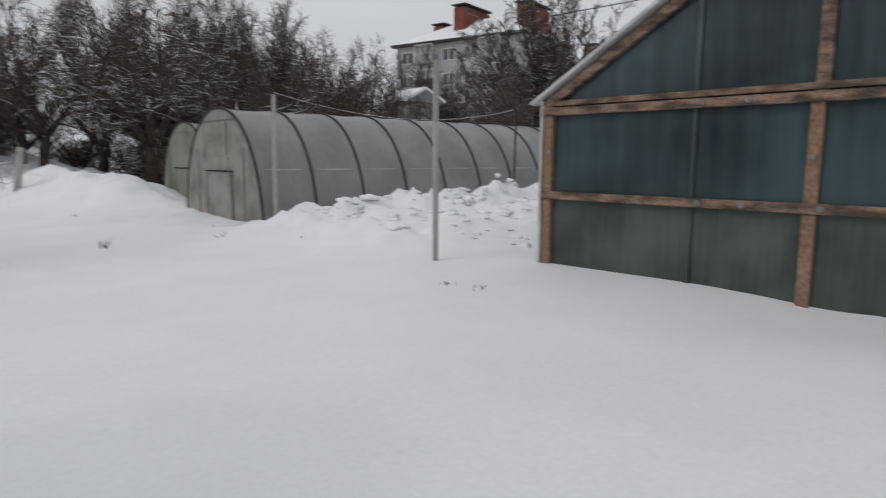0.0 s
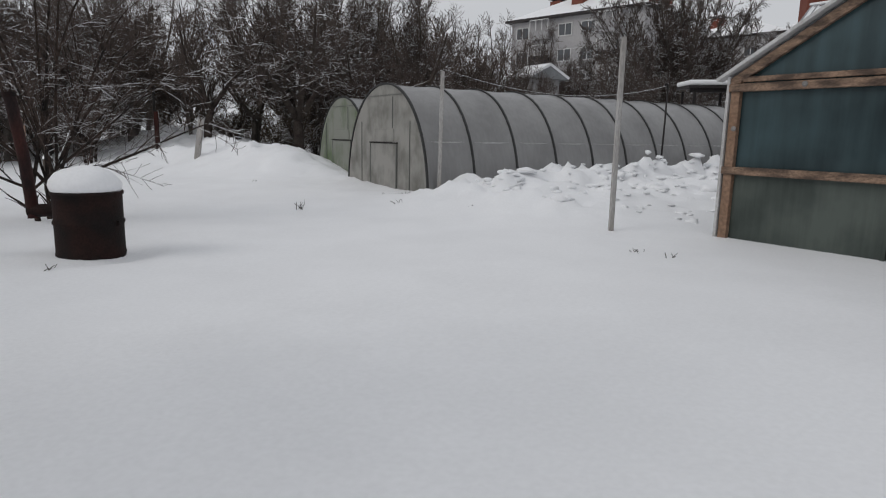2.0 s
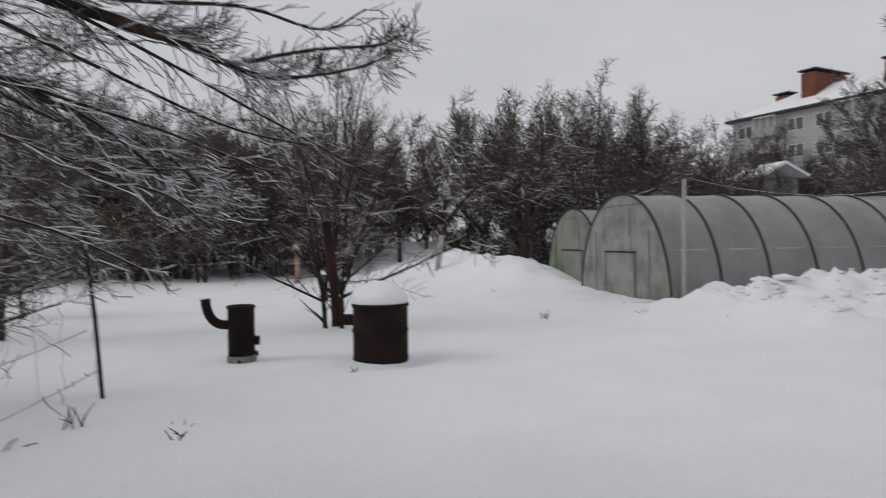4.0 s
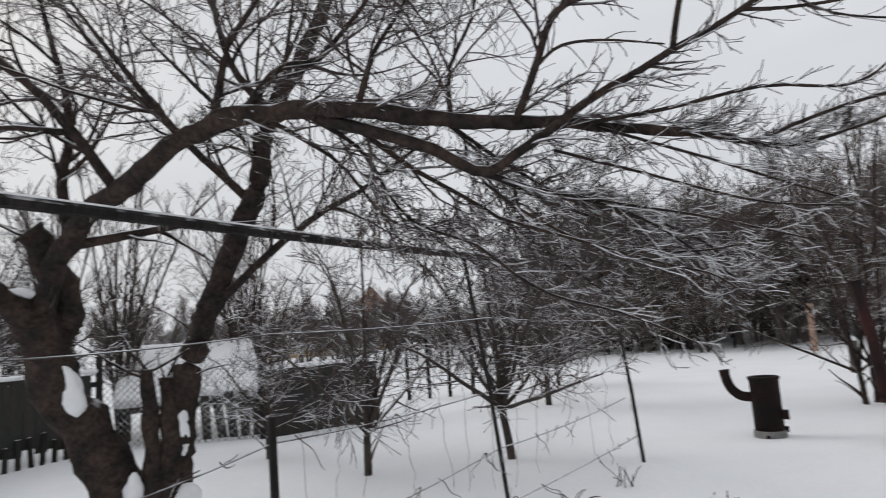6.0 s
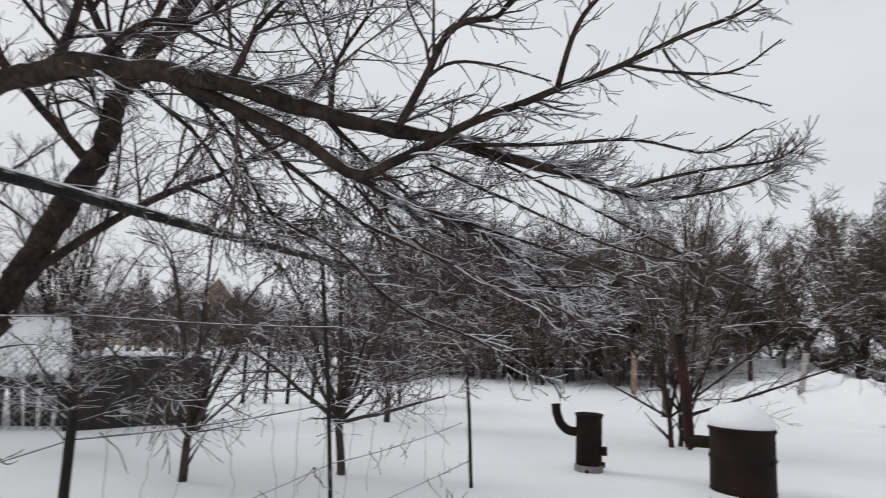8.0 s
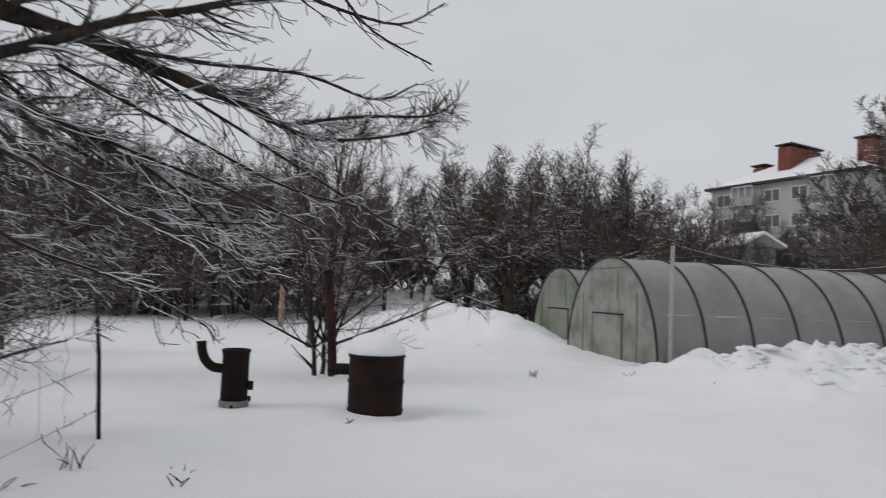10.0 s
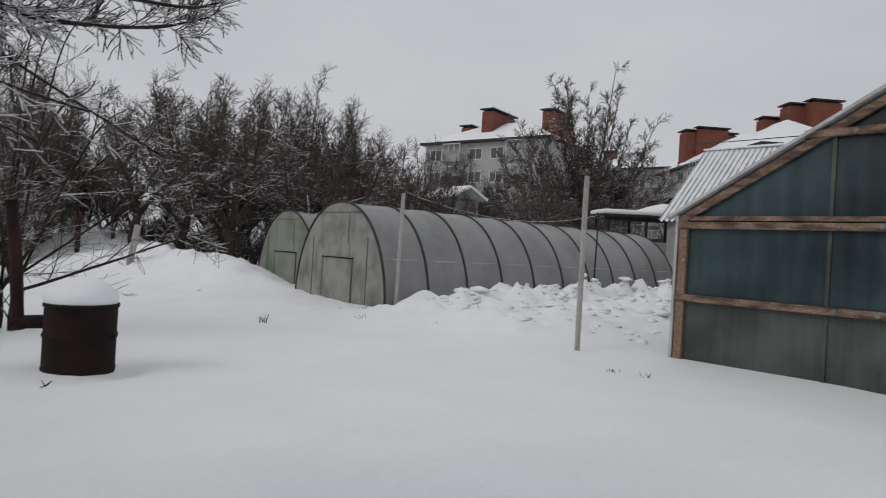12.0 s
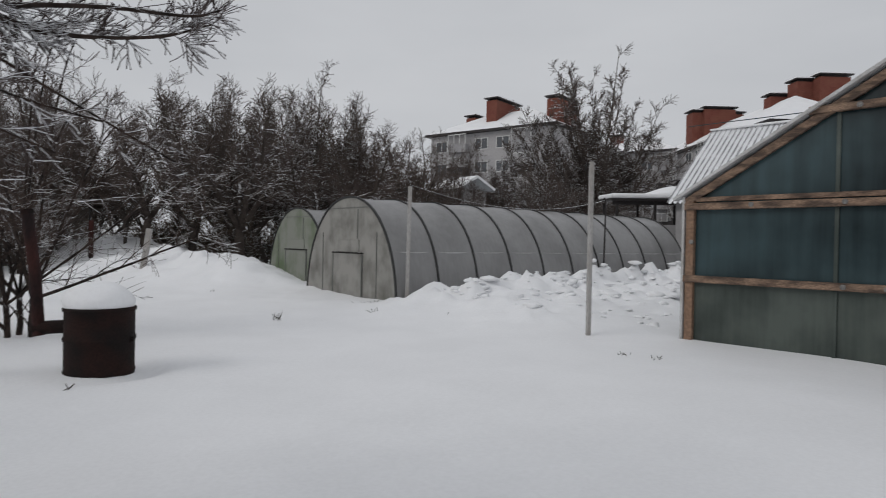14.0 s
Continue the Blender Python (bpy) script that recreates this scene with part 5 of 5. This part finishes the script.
def apartment_block(x0, x1, y0, y1, eave, rise, along_x, chimneys, faces, label):
    ob = thing("apartment_block", 0, 0, 0, 0, label, "building", "apartment blocks")
    wall = part("wall", box(x1 - x0, y1 - y0, eave + 1, ((x0 + x1) / 2, (y0 + y1) / 2, eave / 2 - 0.5)), CONCRETE, ob)
    roof = part("roof", hip_roof(x0, x1, y0, y1, eave, rise, along_x), SNOW, ob, "snow-covered hipped roof")
    part("fascia", box(x1 - x0 + 1.3, y1 - y0 + 1.3, 0.3, ((x0 + x1) / 2, (y0 + y1) / 2, eave - 0.1)), METALCAP, ob)
    for cx, cy, top, lx, ly in chimneys:
        ch = part("chimney", box(lx, ly, 4.5, (cx, cy, top - 2.25), bevel=0.03), BRICK, ob, "wide red brick chimney stack")
        part("cap", box(lx + 0.5, ly + 0.5, 0.14, (cx, cy, top + 0.3)), METALCAP, ch)
        part("cap_snow", box(lx + 0.45, ly + 0.45, 0.16, (cx, cy, top + 0.45), bevel=0.05), SNOW, ch)
        part("cap_leg", box(lx * 0.8, ly * 0.8, 0.3, (cx, cy, top + 0.1)), METALCAP, ch)
    for kind, start, stop in faces:
        n = int((stop - start) / 3.2)
        for k in range(n):
            for f in range(5):
                u, z = start + 1.8 + k * 3.2, 1.9 + f * 3.0
                if z > eave - 1:
                    continue
                m = pose(u, y0 - 0.01, z) if kind == "south" else pose(x0 - 0.01, u, z, 0, 0, -90)
                if k % 3 == 1:
                    bal = part("balcony", box(2.8, 1.1, 1.05, (0, -0.55, -0.5)), METALCAP if f % 2 else CONCRETE, ob)
                    bal.matrix_basis = m
                    part("balcony_frame", box(2.8, 0.08, 0.1, (0, -1.08, 1.3)), WHITEFRAME, bal)
                    for px in (-1.36, -0.45, 0.45, 1.36):
                        part("mullion", box(0.08, 0.08, 1.3, (px, -1.08, 0.68)), WHITEFRAME, bal)
                else:
                    flats_window(ob, m)
    return ob


flats = apartment_block(0, 18.5, 0, 12, 15.6, 3.4, True, [(3.0, 6.5, 18.6, 1.5, 3.0), (8.0, 5.6, 20.0, 1.6, 6.2), (16.6, 6.0, 19.4, 1.6, 5.6)],
                        [("south", 0, 18.5), ("west", 0, 12)], "grey panel apartment block with snowy roof and brick chimneys")
flats.matrix_world = pose(1.8, 86.5, 0, 0, 0, -39)
flats = apartment_block(0, 16, 0, 12, 16.2, 2.8, True, [(4.0, 6.0, 19.8, 1.9, 1.6)], [("south", 0, 16)], "farther grey apartment block behind bare trees")
flats.matrix_world = pose(27.5, 106, 0, 0, 0, -39)
flats = apartment_block(41, 54, 68, 104, 15.2, 4.4, False, [(43.2, 92, 20.8, 2.0, 2.2), (46.0, 91, 21.2, 4.6, 1.6), (49.0, 92, 20.8, 2.2, 1.4), (47.6, 78.5, 20.2, 2.6, 1.6), (49.6, 76.5, 21.6, 2.6, 2.0), (52.2, 75, 21.9, 3.8, 1.8)],
                        [("west", 68, 98), ("south", 41, 54)], "grey apartment wing with balconies and brick chimneys")
flats.location.x = -2.2


def cottage(x, y, turn, w, d, h, rise, wallm, roofm, label):
    ob = thing("cottage", x, y, lay(x, y), turn, label, "house")
    part("wall", box(w, d, h + 0.6, (0, 0, h / 2 - 0.3)), wallm, ob)
    bm = bmesh.new()
    o = 0.35
    v = [bm.verts.new(p) for p in ((-w / 2 - o, -d / 2 - o, h), (w / 2 + o, -d / 2 - o, h), (w / 2 + o, d / 2 + o, h), (-w / 2 - o, d / 2 + o, h), (0, -d / 2 - o, h + rise), (0, d / 2 + o, h + rise))]
    for f in ((0, 1, 4), (2, 3, 5), (0, 4, 5, 3), (1, 2, 5, 4), (3, 2, 1, 0)):
        bm.faces.new([v[i] for i in f])
    part("roof", bm, roofm, ob)
    for sgn in (-1, 1):
        ln = math.hypot(w / 2 + o, rise)
        part("roof_snow", box(ln, d + 2 * o, 0.12, (sgn * (w / 4 + o / 2), 0, h + rise / 2 + 0.08), (0, sgn * math.degrees(math.atan2(rise, w / 2 + o)), 0)), SNOW, ob)
    for dx in (-w / 4, w / 4):
        wd = part("window", box(1.1, 0.1, 1.2, (dx, -d / 2 - 0.03, h * 0.55)), WHITEFRAME, ob)
        part("pane", box(0.9, 0.08, 1.0, (dx, -d / 2 - 0.06, h * 0.55)), GLASS, wd)


cottage(-60, 18.4, 75, 4.2, 7, 3.2, 2.8, YELLOW, TAN, "small ochre cottage with a tan gable far off")
cottage(2.4, 33, 35, 1.7, 1.7, 3.75, 0.6, CONCRETE, SLATE, "small grey garden hut under thick snow")
cottage(-52, 11, 60, 7, 7, 2.2, 1.2, YELLOW, SLATE, "low ochre outbuilding under snow")
cottage(-78, 4, 80, 9, 8, 2.6, 2.0, CONCRETE, SLATE, "grey distant cottage under snow")


# far woods on the west side
woods = [(-44, 20, .7), (-46, 14, .6), (-40, 9, .55), (-43, 4, .6), (-47, -2, .65), (-42, -8, .6), (-38, -13, .7), (-36, 24, .8), (-33, 16, .5), (-30, -12, .8), (-26, -9, .75),
         (-50, 30, 1.0), (-40, 32, 1.0), (-22, -8, .7), (-65, 10, 1.0), (-66, 0, 1.0), (-64, 22, 1.0), (-63, -10, 1.0), (-20, 2.5, .55), (-24, 6, .55), (-18, -3, .5), (-13, -5.5, .6), (-15, 9, .55)]
for k in range(20):
    woods.append((-30 - (k * 7.7) % 24, -14 + (k * 5.3) % 46, 0.55 + 0.1 * (k % 4)))
for k, (x, y, s) in enumerate(woods):
    o = copy_thing(kinds[k % 4], pose(x, y, lay(x, y), 0, 0, k * 53))
    o.scale = (s, s, s)


# thin iron pole and a line strung over the bank
pole = thing("iron_pole", 3.83, 12.8, lay(3.83, 12.8), 0, "thin dark iron pole with a knob in snow", "pole")
raw("rod", tube([(0, 0, -0.2), (0.02, 0, 0.8), (0.03, 0, 1.62)], [0.018, 0.017, 0.016], 8), METALCAP, pole, smooth=True)
part("knob", lathe([(0.0, 1.60), (0.03, 1.61), (0.034, 1.65), (0.02, 1.68), (0.0, 1.685)], 12), METALCAP, pole, smooth=True)
line = thing("washing_line", 0, 0, 0, 0, "iced washing line strung between poles", "line")
a, b = Vector((-0.05, 10.09, 1.93)), Vector((3.86, 12.8, lay(3.83, 12.8) + 1.63))
raw("cord", tube([a.lerp(b, i / 14) + Vector((0, 0, -1.1 * (i / 14) * (1 - i / 14))) for i in range(15)], [0.008] * 15, 5), WIRE, line)


# ---- weeds poking through the snow ----
def weed(x, y, seed, h):
    rg = random.Random(seed)
    ob = thing("weed_tuft", x, y, lay(x, y), 0, "dry brown weed stalks poking through snow", "weed", "weeds in the snow")
    vf = ([], [])
    for k in range(rg.randint(4, 9)):
        p = Vector((rg.uniform(-0.06, 0.06), rg.uniform(-0.06, 0.06), -0.02))
        q = [p]
        d = Vector((rg.uniform(-0.8, 0.8), rg.uniform(-0.8, 0.8), 0.8))
        for i in range(3):
            d = (d + Vector((rg.uniform(-1, 1), rg.uniform(-1, 1), rg.uniform(-0.8, 0.3))) * 0.4).normalized()
            q.append(q[-1] + d * h / 3 * rg.uniform(0.6, 1.2))
        tube(q, [0.004, 0.004, 0.003, 0.002], 4, vf)
    raw("stalks", vf, WEED, ob)


for k, (x, y, h) in enumerate(((-2.26, 2.8, 0.10), (-2.88, 2.65, 0.16), (-2.4, 3.0, 0.06), (-1.7, 8.5, 0.15), (-0.48, 8.9, 0.12), (0.5, 8.6, 0.06), (2.06, 6.15, 0.06), (2.3, 5.94, 0.07),
                               (-0.85, 10.0, 0.06), (-0.7, 10.05, 0.06), (-0.55, 10.05, 0.06), (-2.3, 4.62, 0.07), (-4.2, 14.2, 0.07), (-3.5, 11.5, 0.08), (-2.9, 2.3, 0.12))):
    weed(x, y, 100 + k, h)

# clods of shovelled snow on the bank
rng = random.Random(77)
V, Fc = [], []
for k in range(420):
    along, across = rng.uniform(0.5, 9.5), 1.75 + abs(rng.gauss(0.6, 1.1))
    p = GH + AX * along + ACR * across
    r = rng.uniform(0.02, 0.045) + 0.07 * rng.random() ** 4
    flat = Vector((rng.uniform(0.9, 1.6), rng.uniform(0.9, 1.6), rng.uniform(0.35, 0.65)))
    c = Vector((p.x, p.y, lay(p.x, p.y) + r * 0.06))
    bm = bmesh.new()
    bmesh.ops.create_icosphere(bm, subdivisions=2, radius=r)
    base = len(V)
    off = Vector((rng.random() * 50, 0, 0))
    for v in bm.verts:
        V.append(c + Vector((v.co.x * flat.x, v.co.y * flat.y, v.co.z * flat.z)) * (1 + 0.75 * noise.noise(v.co * (0.9 / r) + off) + 0.3 * noise.noise(v.co * (2.4 / r) - off)))
    bm.verts.index_update()
    Fc += [tuple(base + v.index for v in f.verts) for f in bm.faces]
    bm.free()
tagged(new("snow_clods", mesh_of("snow_clods", V, Fc, SNOW, True)), "broken clods of shovelled white snow on a bank", "snow", kind="stuff")
